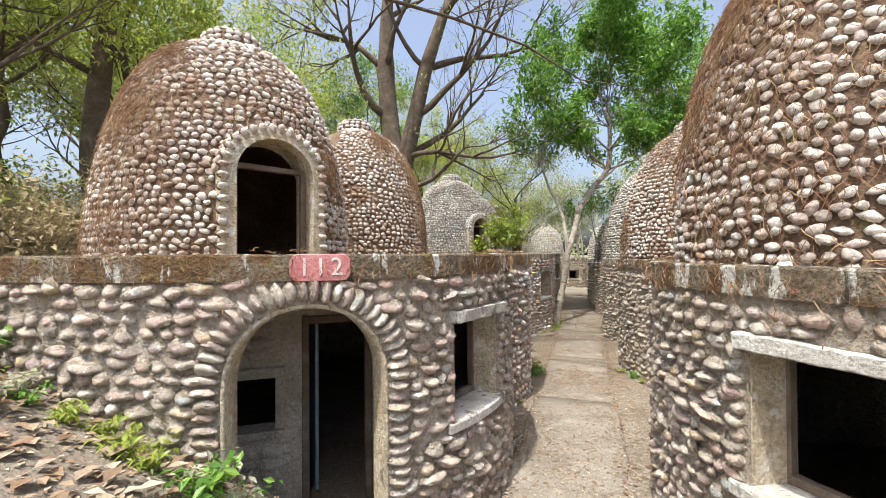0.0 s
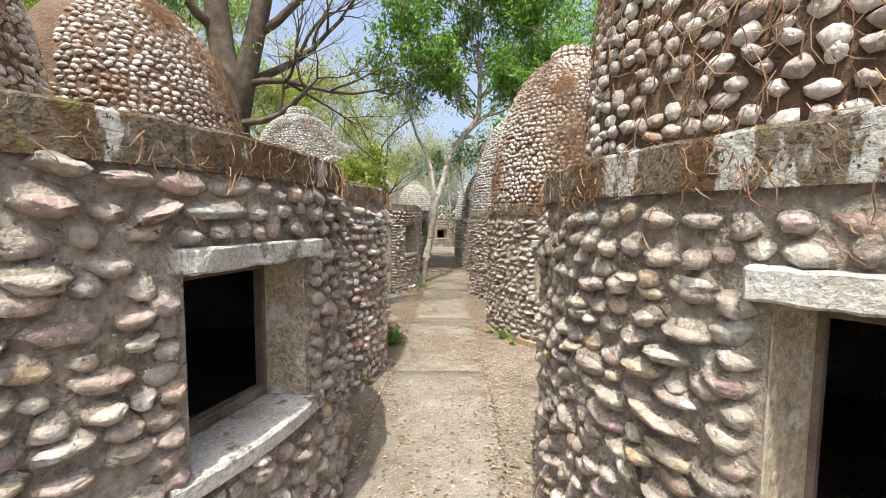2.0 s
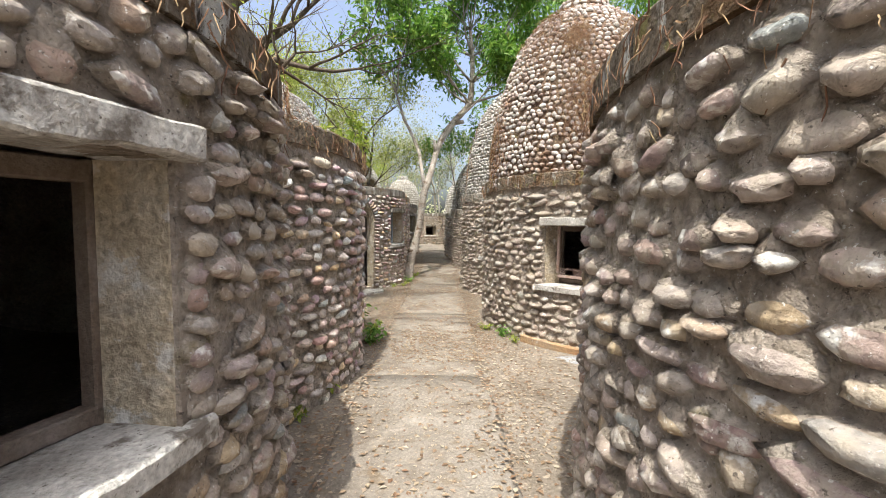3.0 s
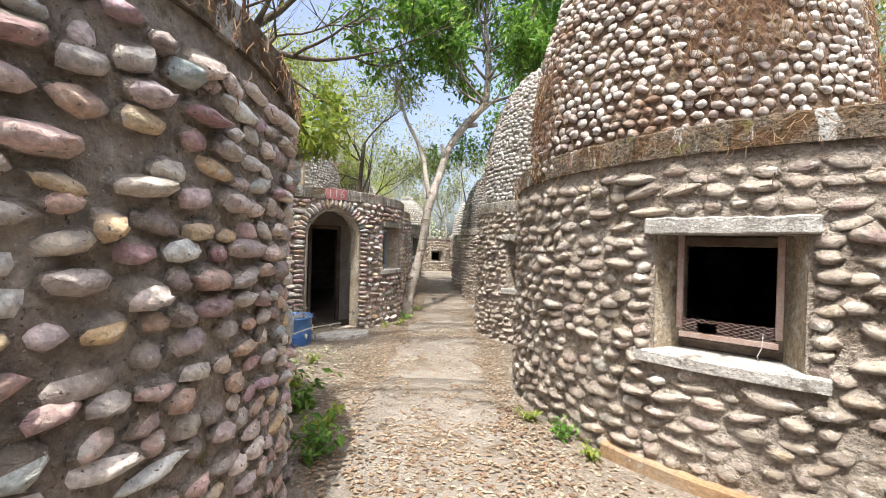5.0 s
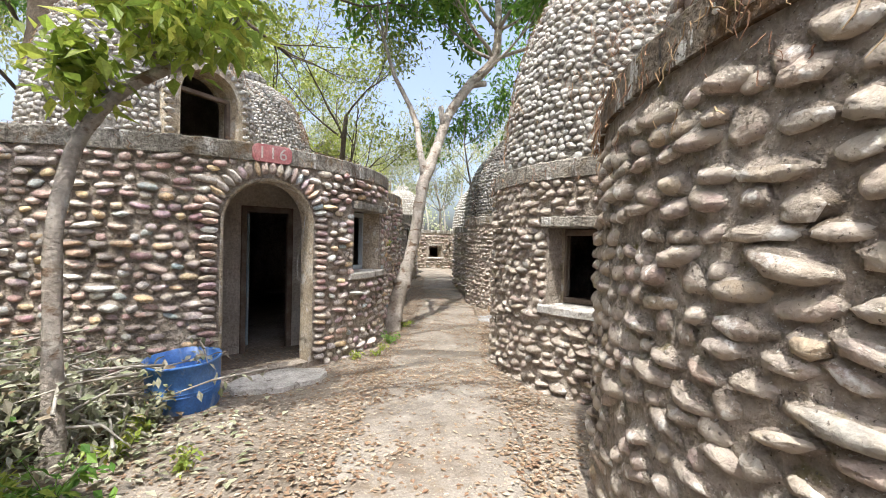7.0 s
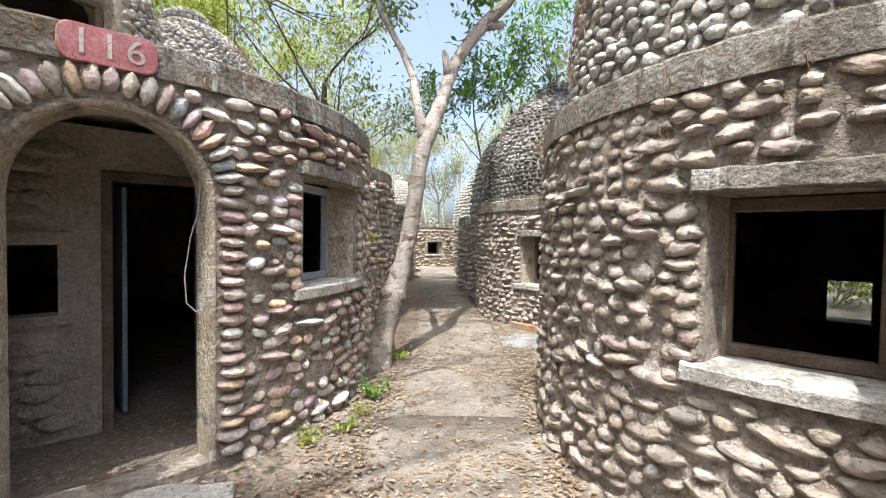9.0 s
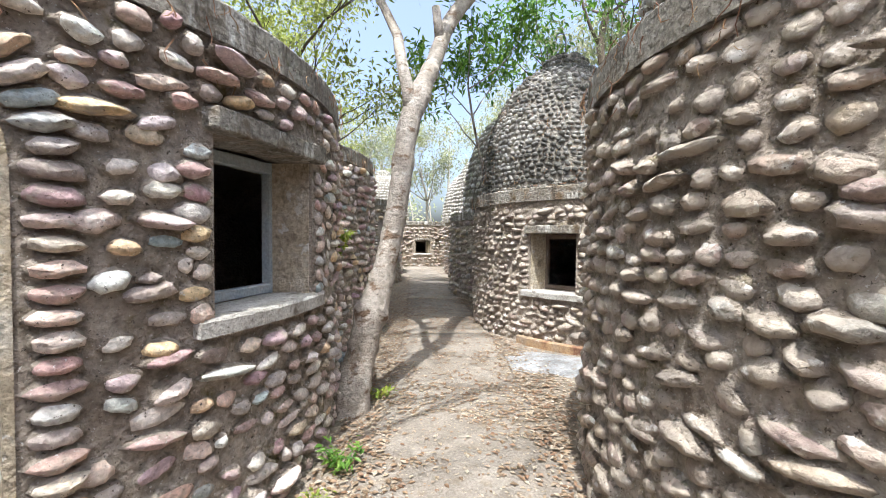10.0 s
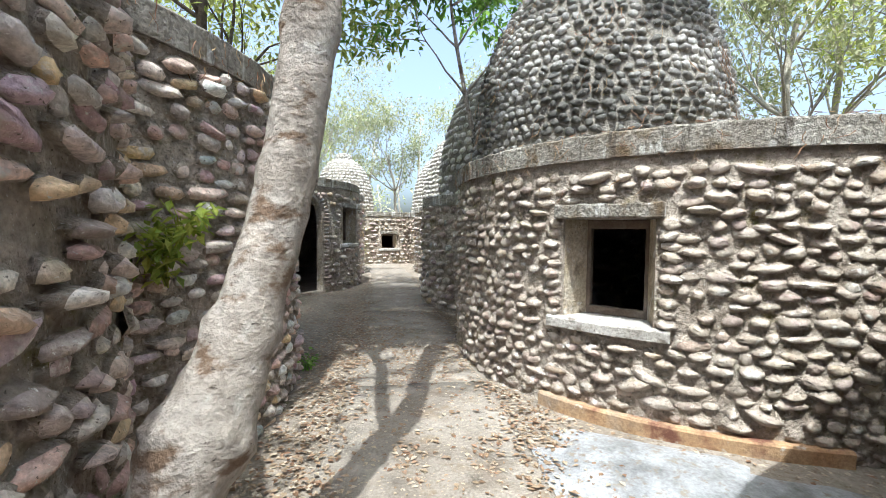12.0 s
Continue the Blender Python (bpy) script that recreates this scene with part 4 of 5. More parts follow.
# huts on the other side: centre, wall head, window, sill, dome
RIGHT = [
    (4.65, 3.2, 2.27, (2.12, 2.28), 1.02, (3.45, 3.3, 1.4, 2.95), "stone hut with a broad lintelled window and creeper-grown dome"),
    (6.68, 8.85, 2.22, (4.37, 7.53), 0.87, (5.4, 8.87, 1.42, 2.85), "stone hut with a steel-grilled window and a straw-covered dome"),
    (7.11, 12.698, 2.2, (6.227, 12.2285), 0.86, (6.43, 12.57, 1.38, 2.8), "stone hut with a deep window that shows through to the back"),
    (9.35, 17.7, 1.95, (7.06, 16.55), 0.70, (8.12, 17.85, 1.4, 2.3), "dark weathered stone hut with a small framed window"),
]
for i, (x, y, top, (wx, wy), sill, (ux, uy, ur, uh), lab) in enumerate(RIGHT):
    lb = Lobe(x, y, 2.1 if i == 2 else 2.71, 2.6 if i == 2 else 3.6, -1, -0.35, top, 0.38, 2.051 if i == 2 else None)
    ops = [Opening(lb, wx, wy, (0.92, 0.82, 0.70, 0.69)[i], sill, sill + (0.9, 0.82, 0.83, 0.8)[i])]
    if i == 2:
        ops.append(Opening(lb, 7.992, 13.169, 0.42, 0.58, 1.04))
    pl = {1: (194, 262, 0.10), 3: (196, 240, 0.05)}.get(i)
    hut(lab, [lb], [ops], [Dome(ux, uy, ur, top + 0.03, uh)], 60 + i, limits=[(DG(85), DG(290), DG((194, 205, 188, 215)[i]))], plinth=pl, grille=i == 1, inset=(0.07, 0.12, 0.06, 0.11)[i], pitch=(0.100, 0.102, 0.096, 0.090)[i], width=(0.145, 0.17, 0.145, 0.132)[i], faces=(("mid",), ("dusty",), ("dusty",), ("dusty",))[i], proud=(0.95, 0.66, 0.78, 0.68)[i], look_of=("rust", "rust", "grey", "dark")[i], creep=(6000, 7500, 1300, 250)[i])
FAR = [(10.35, 21.3, 1.85), (12.4, 27.2, 2.0), (13.6, 31.5, 2.0), (9.6, 34.2, 2.0)]
for i, (x, y, top) in enumerate(FAR):
    lb = Lobe(x, y, 2.75, 3.2, -1, -0.35, top)
    ops = [Opening(lb, x + 0.25, y - 2.7, 0.7, 0.6, 1.25)] if i == 3 else []
    hut("distant round stone hut with a cobbled dome", [lb], [ops], [Dome(x - 1.1, y + 0.1, 1.4, top + 0.03, 2.7)], 80 + i, near=False, look_of="grey", limits=[(DG(80), DG(330), DG(200))])


# ---- ground ----
def smooth(t):
    t = min(1.0, max(0.0, t))
    return t * t * (3 - 2 * t)


def ground_z(x, y):
    along = y * 0.95 + x * 0.31
    side = x - 0.31 * (y - 3)
    z = 0.04 - 0.1 * smooth((along - 5) / 9)
    z += smooth((4.2 - along) / 3.4) * 1.0
    z += smooth((-1.0 - x) / 0.6) * smooth((3.9 - y) / 0.8) * (0.35 + 0.33 * max(0.0, min(5.0, -1.5 - x)))
    if y > 3.4:
        z += 1.9 * smooth((-4.6 - side) / 3.0) * smooth((y - 3.4) / 2.0)
    z += 0.28 * smooth((1.3 - side + 0.9) / 1.5) * smooth((y - 10.9) / 0.8) * smooth((13.6 - y) / 0.8) * smooth((0.9 - x) / 0.8)
    z += 0.02 * noise.noise((x * 1.3, y * 1.3, 0.0)) + 0.008 * noise.noise((x * 5, y * 5, 2.0))
    return z


bm = bmesh.new()
xs = [-400, -150, -70, -40, -25] + [-15 + 0.25 * i for i in range(0, 113)] + [14, 17, 22, 30, 45, 80, 160, 400]
ys = [-400, -150, -60, -30, -15] + [-6 + 0.25 * i for i in range(0, 170)] + [40, 50, 70, 110, 200, 400]
grid = [[bm.verts.new((x, y, ground_z(x, y))) for x in xs] for y in ys]
for j in range(len(ys) - 1):
    for i in range(len(xs) - 1):
        bm.faces.new([grid[j][i], grid[j][i + 1], grid[j + 1][i + 1], grid[j + 1][i]])
tagged(part("ground", bm, GROUND, None, "dry dusty earth strewn with dead leaves", True), category="ground", kind="structure")

# the concrete path, slab by slab
LINE = [(1.0, 3.3), (1.45, 4.9), (2.05, 6.6), (2.8, 8.9), (3.6, 11.2), (4.62, 14.1), (5.75, 17.2), (7.3, 22.5), (8.6, 27.0), (9.3, 30.5)]


def line_at(s):
    """Point and heading at s metres along the path."""
    for (x0, y0), (x1, y1) in zip(LINE, LINE[1:]):
        l = math.hypot(x1 - x0, y1 - y0)
        if s <= l or (x1, y1) == LINE[-1]:
            return Vector((x0 + (x1 - x0) * s / l, y0 + (y1 - y0) * s / l)), Vector((x1 - x0, y1 - y0)).normalized()
        s -= l


pavement = tagged(new("pavement"), "worn concrete footpath of long slabs, dusty and leaf-strewn", "path", kind="structure")
prng = random.Random(5)
s = 0.0
while s < 27.5:
    ln = prng.uniform(3.2, 4.6)
    bm = bmesh.new()
    n = 10
    rows = []
    for i in range(n + 1):
        p, d = line_at(s + 0.004 + (ln - 0.008) * i / n)
        r = Vector((d.y, -d.x))
        row = []
        for lat, dz in ((-0.68, -0.08), (-0.66, -0.006), (-0.6, 0.008), (-0.3, 0.014), (0.0, 0.016), (0.3, 0.014), (0.62, 0.008), (0.68, -0.006), (0.7, -0.08)):
            q = p + r * (lat + (prng.uniform(-0.03, 0.03) if abs(lat) > 0.5 else 0))
            row.append(bm.verts.new((q.x, q.y, ground_z(p.x, p.y) + dz + 0.01)))
        rows.append(row)
    for r0, r1 in zip(rows, rows[1:]):
        for k in range(8):
            bm.faces.new([r0[k], r0[k + 1], r1[k + 1], r1[k]])
    bm.faces.new(rows[0]); bm.faces.new(rows[-1][::-1])
    bmesh.ops.recalc_face_normals(bm, faces=bm.faces)
    part("slab", bm, PATH_MAT, pavement, "", True)
    s += ln


# ---- trees ----
class Grower:
    def __init__(self, seed, up=0.25, wander=0.35, leaf_from=2):
        self.rng, self.up, self.wander, self.leaf_from = random.Random(seed), up, wander, leaf_from
        self.vs, self.fs, self.leaf = [], [], []

    def limb(self, p, d, l, r, depth, kids=(4, 4, 3), spread=0.8, sides=(8, 6, 4, 3), bare=0.0, klen=(0.5, 0.75)):
        rng = self.rng
        n = 6 if depth < 2 else 4
        path, dirs = [p.copy()], [d.copy()]
        for _ in range(n):
            d = (d + Vector((rng.uniform(-1, 1), rng.uniform(-1, 1), rng.uniform(-1, 1) + self.up)) * self.wander * 0.5).normalized()
            p = p + d * (l / n)
            path.append(p.copy())
            dirs.append(d.copy())
        tube(path, [r * (1 - 0.72 * i / n) for i in range(n + 1)], sides[min(depth, len(sides) - 1)], self.vs, self.fs)
        if depth >= self.leaf_from:
            for q in path[1:]:
                if rng.random() > bare:
                    self.leaf.append(q)
        if depth >= len(kids):
            return
        for k in range(kids[depth]):
            t = rng.uniform(0.3, 1.0)
            i = min(n, int(t * n) + 1)
            side = Vector((rng.uniform(-1, 1), rng.uniform(-1, 1), rng.uniform(-0.6, 0.8)))
            nd = (dirs[i] + side * spread).normalized()
            self.limb(path[i], nd, l * rng.uniform(*klen), r * (1 - 0.7 * i / n) * 0.72, depth + 1, kids, spread, sides, bare, (0.5, 0.75))

    def crown(self, per, spread):
        return [q + Vector((self.rng.gauss(0, spread), self.rng.gauss(0, spread), self.rng.gauss(0, spread * 0.8))) for q in self.leaf for _ in range(per)]


def dense(path, radii, rng, k=5, bump=0.06):
    """The same trunk with more rings on a smooth curve, swollen here and there by old scars."""
    ps, rs = [], []
    n = len(path)
    for i in range(n - 1):
        a, b, c, d = path[max(0, i - 1)], path[i], path[i + 1], path[min(n - 1, i + 2)]
        for j in range(k):
            t = j / k
            ps.append(0.5 * (2 * b + (c - a) * t + (2 * a - 5 * b + 4 * c - d) * t * t + (3 * b - a - 3 * c + d) * t ** 3))
            rs.append((radii[i] + (radii[i + 1] - radii[i]) * t) * (1 + rng.gauss(0, bump * 0.4) + (bump * 2 if rng.random() < 0.1 else 0)))
    return ps + [path[-1]], rs + [radii[-1]]


def finish_tree(name, label, trunk, trunk_r, g, bark, leaf_mat, per, spread, size, group="", slim=0.45, wob=0.05):
    t = tagged(new(name), label, "tree", group)
    vs, fs = tube(*dense(trunk, trunk_r, g.rng), 18, wob=wob * 0.45, rng=g.rng)
    raw("trunk", vs, fs, bark, t)
    raw("branchwork", g.vs, g.fs, bark, t, "", True, "stuff")
    v, f = leaves_mesh(g.crown(per, spread), size, g.rng, slim=slim)
    raw("crown", v, f, leaf_mat, t, "", False)
    return t


def wood_tree(seed, label, height, bark, leaf_mat, per, size, bare, kids, r=0.16):
    g = Grower(seed, 0.35, 0.4)
    rng = g.rng
    trunk = [Vector((0, 0, -0.4))]
    lean = Vector((rng.uniform(-0.06, 0.06), rng.uniform(-0.06, 0.06), 0))
    n = 8
    for i in range(1, n + 1):
        trunk.append(Vector((0, 0, height * 0.62 * i / n)) + lean * height * i / n + Vector((rng.uniform(-0.12, 0.12), rng.uniform(-0.12, 0.12), 0)))
    rad = [r * 1.35] + [r * (1 - 0.5 * i / n) for i in range(1, n + 1)]
    for k in range(8):
        i = rng.randrange(4, n + 1)
        az = k * 2.4 + rng.uniform(-0.4, 0.4)
        d = Vector((math.cos(az), math.sin(az), rng.uniform(0.5, 1.4))).normalized()
        g.limb(trunk[i], d, height * rng.uniform(0.2, 0.34), rad[i] * 0.55, 0, kids, 0.75, (6, 4, 3, 3), bare)
    return finish_tree("woodland_tree", label, trunk, rad, g, bark, leaf_mat, per, 0.28, size, "woodland trees round the huts")


PROTOS = [
    wood_tree(1, "tall sparse olive-leaved tree with a brown trunk", 11.0, DARK_BARK, LEAF_OLIVE, 8, 0.17, 0.15, (4, 3, 2)),
    wood_tree(2, "slender pale dry-season tree with thin foliage, paled for haze", 10.0, PALE_BARK, LEAF_HAZED, 6, 0.19, 0.25, (4, 3, 2), 0.12),
    wood_tree(3, "yellow-green leafy tree with a brown trunk", 9.5, DARK_BARK, LEAF_YELLOW, 8, 0.18, 0.15, (4, 3, 2), 0.15),
    wood_tree(4, "fresh green leafy tree with a dark trunk", 12.0, DARK_BARK, LEAF, 9, 0.2, 0.05, (4, 3, 2), 0.18),
]
SPOTS = [(0, -9.5, 12.5, 1.0), (2, -12.5, 8.0, 1.05), (0, -8.5, 20.5, 1.1), (1, -14.0, 16.0, 1.1), (0, -5.0, 25.5, 1.0), (2, -1.2, 27.0, 0.9), (0, 1.0, 24.0, 0.8),
         (1, -10.0, 29.0, 1.2), (2, -19.0, 22.0, 1.2), (0, -20.0, 11.0, 1.2), (1, 5.0, 38.0, 1.0), (0, 0.5, 34.0, 1.0), (1, -6.0, 37.0, 1.2), (1, 9.5, 43.0, 1.2), (1, 13.5, 40.5, 1.0),
         (1, 3.0, 47.0, 1.2), (1, 18.5, 37.0, 1.1), (1, 15.5, 9.5, 1.0), (1, 16.5, 14.5, 1.1), (1, 15.8, 20.0, 1.0), (1, 18.0, 25.5, 1.2), (0, 20.5, 16.5, 1.1), (1, 22.5, 21.5, 1.2),
         (1, 17.5, 31.5, 1.0), (1, 25.0, 31.0, 1.2), (2, 13.5, 2.0, 1.0), (0, 18.5, 5.5, 1.1), (1, 27.0, 12.0, 1.2), (3, 15.6, 26.2, 1.4), (3, 13.2, 13.0, 0.85), (2, -11.0, 3.5, 0.9),
         (1, -16.0, 30.0, 1.2), (2, -7.5, 16.0, 0.7), (1, 23.0, 40.0, 1.3), (1, -2.5, 44.0, 1.2), (0, -14.5, 12.0, 0.9), (2, -15.5, 5.0, 1.1), (1, 21.0, 27.0, 0.9), (3, -4.0, 21.8, 0.75), (2, -8.2, 7.6, 0.85), (0, -10.5, 10.0, 0.95), (2, -7.0, 13.5, 0.8), (2, -12.0, 15.0, 1.1), (0, -17.0, 8.0, 1.2), (2, -13.0, 20.0, 1.1), (2, -22, 16, 1.3), (2, 3.5, 31.5, 0.7), (1, 7.0, 37.5, 0.9), (0, 3.6, 22.5, 0.85)]
trng = random.Random(9)
used = set()
for k, x, y, sc in SPOTS:
    m = pose(x, y, ground_z(x, y), 0, 0, trng.uniform(0, 360))
    if k in used:
        ob = copy_thing(PROTOS[k], m)
        ob.scale = (sc, sc, sc * trng.uniform(0.9, 1.12))
    else:
        used.add(k)
        ob = PROTOS[k]
        ob.matrix_basis = m
        ob.scale = (sc, sc, sc)

# the leaning forked tree beside the path
g = Grower(21, 0.2, 0.45)
trunk = [Vector(p) for p in ((4.06, 15.32, -0.3), (4.13, 15.4, 0.1), (4.22, 15.48, 0.35), (4.29, 15.55, 0.6), (4.34, 15.6, 0.73), (4.42, 15.68, 0.92), (4.53, 15.78, 1.25), (4.62, 15.85, 1.6), (4.68, 15.88, 1.95), (4.73, 15.9, 2.3),
                                 (4.79, 15.95, 2.6), (4.93, 16.06, 2.95), (5.13, 16.36, 3.3), (5.33, 16.77, 3.6), (5.56, 17.14, 4.05), (5.82, 17.44, 4.55), (6.35, 17.6, 5.3), (7.05, 17.8, 6.1), (7.3, 18.1, 7.0), (7.5, 18.6, 8.2), (7.6, 19.1, 9.4))]
rad = [0.22, 0.165, 0.135, 0.132, 0.168, 0.122, 0.108, 0.106, 0.104, 0.104, 0.112, 0.118, 0.098, 0.1, 0.105, 0.11, 0.115, 0.11, 0.1, 0.085, 0.06]
stem = [Vector(p) for p in ((4.82, 15.97, 2.68), (4.8, 16.0, 2.95), (4.76, 16.1, 3.25), (4.82, 16.5, 3.65), (4.93, 17.0, 4.0), (4.86, 17.5, 4.6), (4.6, 18.0, 5.4), (4.4, 18.4, 6.4), (4.3, 18.7, 7.4))]
tube(stem, [0.085, 0.072, 0.062, 0.064, 0.064, 0.058, 0.05, 0.04, 0.02], 10, g.vs, g.fs)
for at, way, r in ((14, (-0.06, 0.02, 0.5), 0.07), (16, (0.4, -0.05, 0.08), 0.09)):
    w = Vector(way)
    tube([trunk[at], trunk[at] + w * 0.6, trunk[at] + w], [r, r * 0.85, r * 0.8], 10, g.vs, g.fs)
for i, az, el, l in ((16, 330, 25, 1.8), (17, 200, 40, 2.0), (17, 340, 20, 2.2), (17, 100, 25, 2.2), (18, 30, 30, 2.6), (18, 190, 30, 2.8), (18, 280, 30, 2.4), (19, 100, 35, 2.6), (19, -40, 25, 2.8), (19, 60, 40, 3.0), (19, 160, 35, 3.0), (19, 230, 30, 2.8),
                     (20, 20, 50, 2.6), (20, 140, 50, 2.6), (20, 270, 55, 2.6), (20, 330, 70, 2.4), (20, 200, 65, 2.4)):
    d = Vector((math.cos(DG(az)) * math.cos(DG(el)), math.sin(DG(az)) * math.cos(DG(el)), math.sin(DG(el))))
    g.limb(trunk[i], d, l, rad[i] * 0.5, 0, (4, 4, 3), 0.8, (6, 4, 3, 3), 0.1)
for az, el in ((60, 50), (200, 40), (300, 50)):
    d = Vector((math.cos(DG(az)) * math.cos(DG(el)), math.sin(DG(az)) * math.cos(DG(el)), math.sin(DG(el))))
    g.limb(stem[7], d, 1.6, 0.03, 0, (4, 3, 2), 0.8, (5, 4, 3, 3), 0.5)
finish_tree("leaning_tree", "leaning forked tree with pale scarred bark and fresh green leaves", trunk, rad, g, BARK, LEAF, 6, 0.22, 0.24, slim=0.42, wob=0.07)

# the great bare tree behind the huts
g = Grower(33, 0.15, 0.5, leaf_from=3)
X0, Y0 = -2.3, 19.2
trunk = [Vector((X0 + a, Y0, z)) for a, z in ((0, 0), (0.0, 2.0), (0.05, 4.0), (0.1, 5.6), (0.05, 7.0), (-0.15, 8.8), (-0.3, 11.0), (-0.25, 13.5), (-0.1, 16.0))]
rad = [1.0, 0.8, 0.68, 0.66, 0.55, 0.42, 0.36, 0.28, 0.16]
second = [Vector((X0 + a, Y0 + b, z)) for a, b, z in ((0.2, 0, 5.2), (0.6, -0.1, 7.0), (1.05, -0.2, 8.8), (1.55, -0.3, 11.0), (2.3, -0.4, 13.2), (3.0, -0.5, 15.0))]
tube(second, [0.5, 0.42, 0.36, 0.33, 0.25, 0.14], 10, g.vs, g.fs)
for root, r0, az, el, l in ((trunk[4], 0.2, 10, 8, 5.5), (trunk[5], 0.2, 200, 25, 5.0), (trunk[6], 0.18, 170, 35, 5.0), (trunk[7], 0.14, 60, 40, 5.0), (trunk[8], 0.12, 120, 60, 4.0), (trunk[3], 0.16, -25, 2, 4.0),
                            (second[2], 0.18, -10, 25, 5.5), (second[3], 0.18, 20, 30, 6.0), (second[4], 0.16, 330, 30, 5.0), (second[5], 0.12, 40, 55, 4.0), (second[1], 0.14, -30, 15, 5.0), (trunk[6], 0.16, 280, 30, 5.0), (second[3], 0.14, 200, 40, 4.0)):
    d = Vector((math.cos(DG(az)) * math.cos(DG(el)), math.sin(DG(az)) * math.cos(DG(el)), math.sin(DG(el))))
    g.limb(root, d, l, r0, 0, (5, 5, 4), 0.85, (8, 5, 4, 3), 0.86)
finish_tree("great_tree", "huge old tree with twin grey-brown trunks and bare tangled branches", trunk, rad, g, DARK_BARK, LEAF_YELLOW, 3, 0.2, 0.15, wob=0.1)

# the thinly leaved tree on the bank, whose limbs reach over the path
g = Grower(45, 0.12, 0.35, leaf_from=3)
trunk = [Vector((-8.6 + a, 10.3 + b, z)) for a, b, z in ((0, 0, 0.8), (0.1, 0, 3.0), (-0.1, 0, 5.0), (0.1, 0, 7.0), (0.3, 0, 9.0), (0.2, 0, 11.0), (0.4, 0, 13.0))]
rad = [0.34, 0.28, 0.25, 0.23, 0.2, 0.16, 0.1]
for i, tx, ty, tz, l, r0 in ((4, 2.6, 8.8, 13.5, 11.5, 0.1), (4, 3.0, 10.9, 14.0, 11.5, 0.1), (5, 1.0, 6.4, 15.0, 10.5, 0.09), (5, -12, 12, 13, 5, 0.1), (6, -7, 13, 17, 5, 0.08), (6, -10, 7, 16, 5, 0.08), (3, -12, 8, 9, 4.5, 0.1)):
    g.limb(trunk[i], (Vector((tx, ty, tz)) - trunk[i]).normalized(), l, r0, 0, (8, 4, 4), 0.7, (7, 5, 4, 3), 0.72, (0.16, 0.26))
for i, tx, ty, tz, l, r0 in ((5, 4.2, 12.6, 16.0, 13.8, 0.12), (4, 3.4, 7.0, 9.6, 12.4, 0.085), (4, 3.6, 8.6, 10.6, 12.6, 0.085), (4, 3.6, 10.4, 10.4, 12.4, 0.08), (4, 4.2, 11.8, 10.0, 13.2, 0.08), (5, 5.0, 14.6, 17.0, 14.6, 0.12)):
    g.limb(trunk[i], (Vector((tx, ty, tz)) - trunk[i]).normalized(), l, r0, 0, (7, 4, 3), 0.75, (7, 5, 4, 3), 1.1, (0.18, 0.3))
finish_tree("bank_tree", "tall dark-trunked tree on the bank with long thin limbs", trunk, rad, g, DARK_BARK, LEAF_YELLOW, 2, 0.16, 0.14)

# the crooked young tree in the bed before the second hut
g = Grower(51, 0.3, 0.4, leaf_from=0)
RR = Vector((0.949, -0.315, 0))
trunk = [Vector(p) for p in ((1.12, 11.55, -0.1), (1.09, 11.6, 0.4), (1.02, 11.74, 0.95), (0.96, 11.88, 1.5), (0.98, 11.97, 1.9), (1.03, 12.0, 2.15), (1.14, 12.0, 2.37), (1.34, 11.97, 2.6), (1.58, 11.94, 2.76), (1.78, 11.9, 2.84))]
rad = [0.075, 0.062, 0.055, 0.052, 0.052, 0.05, 0.048, 0.045, 0.04, 0.03]
for i, az, el, l in ((9, -20, 40, 0.5), (9, 60, 50, 0.45), (9, 150, 75, 0.6), (9, 30, 70, 0.7), (9, -60, 20, 0.4), (8, 280, 60, 0.45), (8, 90, 55, 0.45), (8, 190, 70, 0.45), (7, 200, 35, 0.32), (7, 170, -10, 0.3)):
    d = Vector((math.cos(DG(az)) * math.cos(DG(el)), math.sin(DG(az)) * math.cos(DG(el)), math.sin(DG(el))))
    g.limb(trunk[i], d, l, 0.022, 0, (3, 2), 0.8, (5, 4, 3), 0.2)
finish_tree("crooked_sapling", "crooked young tree with large bright yellow-green leaves", trunk, rad, g, BARK, LEAF_YELLOW, 3, 0.09, 0.15, slim=0.55)

# the slim sapling that grows out of the dark hut's head
g = Grower(57, 0.3, 0.35, leaf_from=1)
trunk = [Vector((7.06, 18.85, 1.9)) + RR * a + Vector((0, 0, z)) for a, z in ((0, 0), (0.02, 0.6), (-0.1, 1.2), (-0.22, 1.8), (-0.3, 2.3))]
for i, az, el, l in ((2, 200, 50, 1.2), (3, 20, 40, 1.2), (3, 120, 40, 1.0), (4, 60, 45, 1.0), (4, 250, 30, 1.0), (4, 330, 20, 1.1), (2, 330, 50, 1.5)):
    d = Vector((math.cos(DG(az)) * math.cos(DG(el)), math.sin(DG(az)) * math.cos(DG(el)), math.sin(DG(el))))
    g.limb(trunk[i], d, l, 0.016, 0, (4, 3), 0.8, (5, 4, 3), 0.15)
finish_tree("wall_sapling", "slim sapling with drooping dark green leaves rooted in the parapet", trunk, [0.03, 0.028, 0.025, 0.022, 0.018], g, BARK, LEAF, 4, 0.12, 0.15, slim=0.38)

# distant woods
frng = random.Random(77)
pts, vs, fs = [], [], []
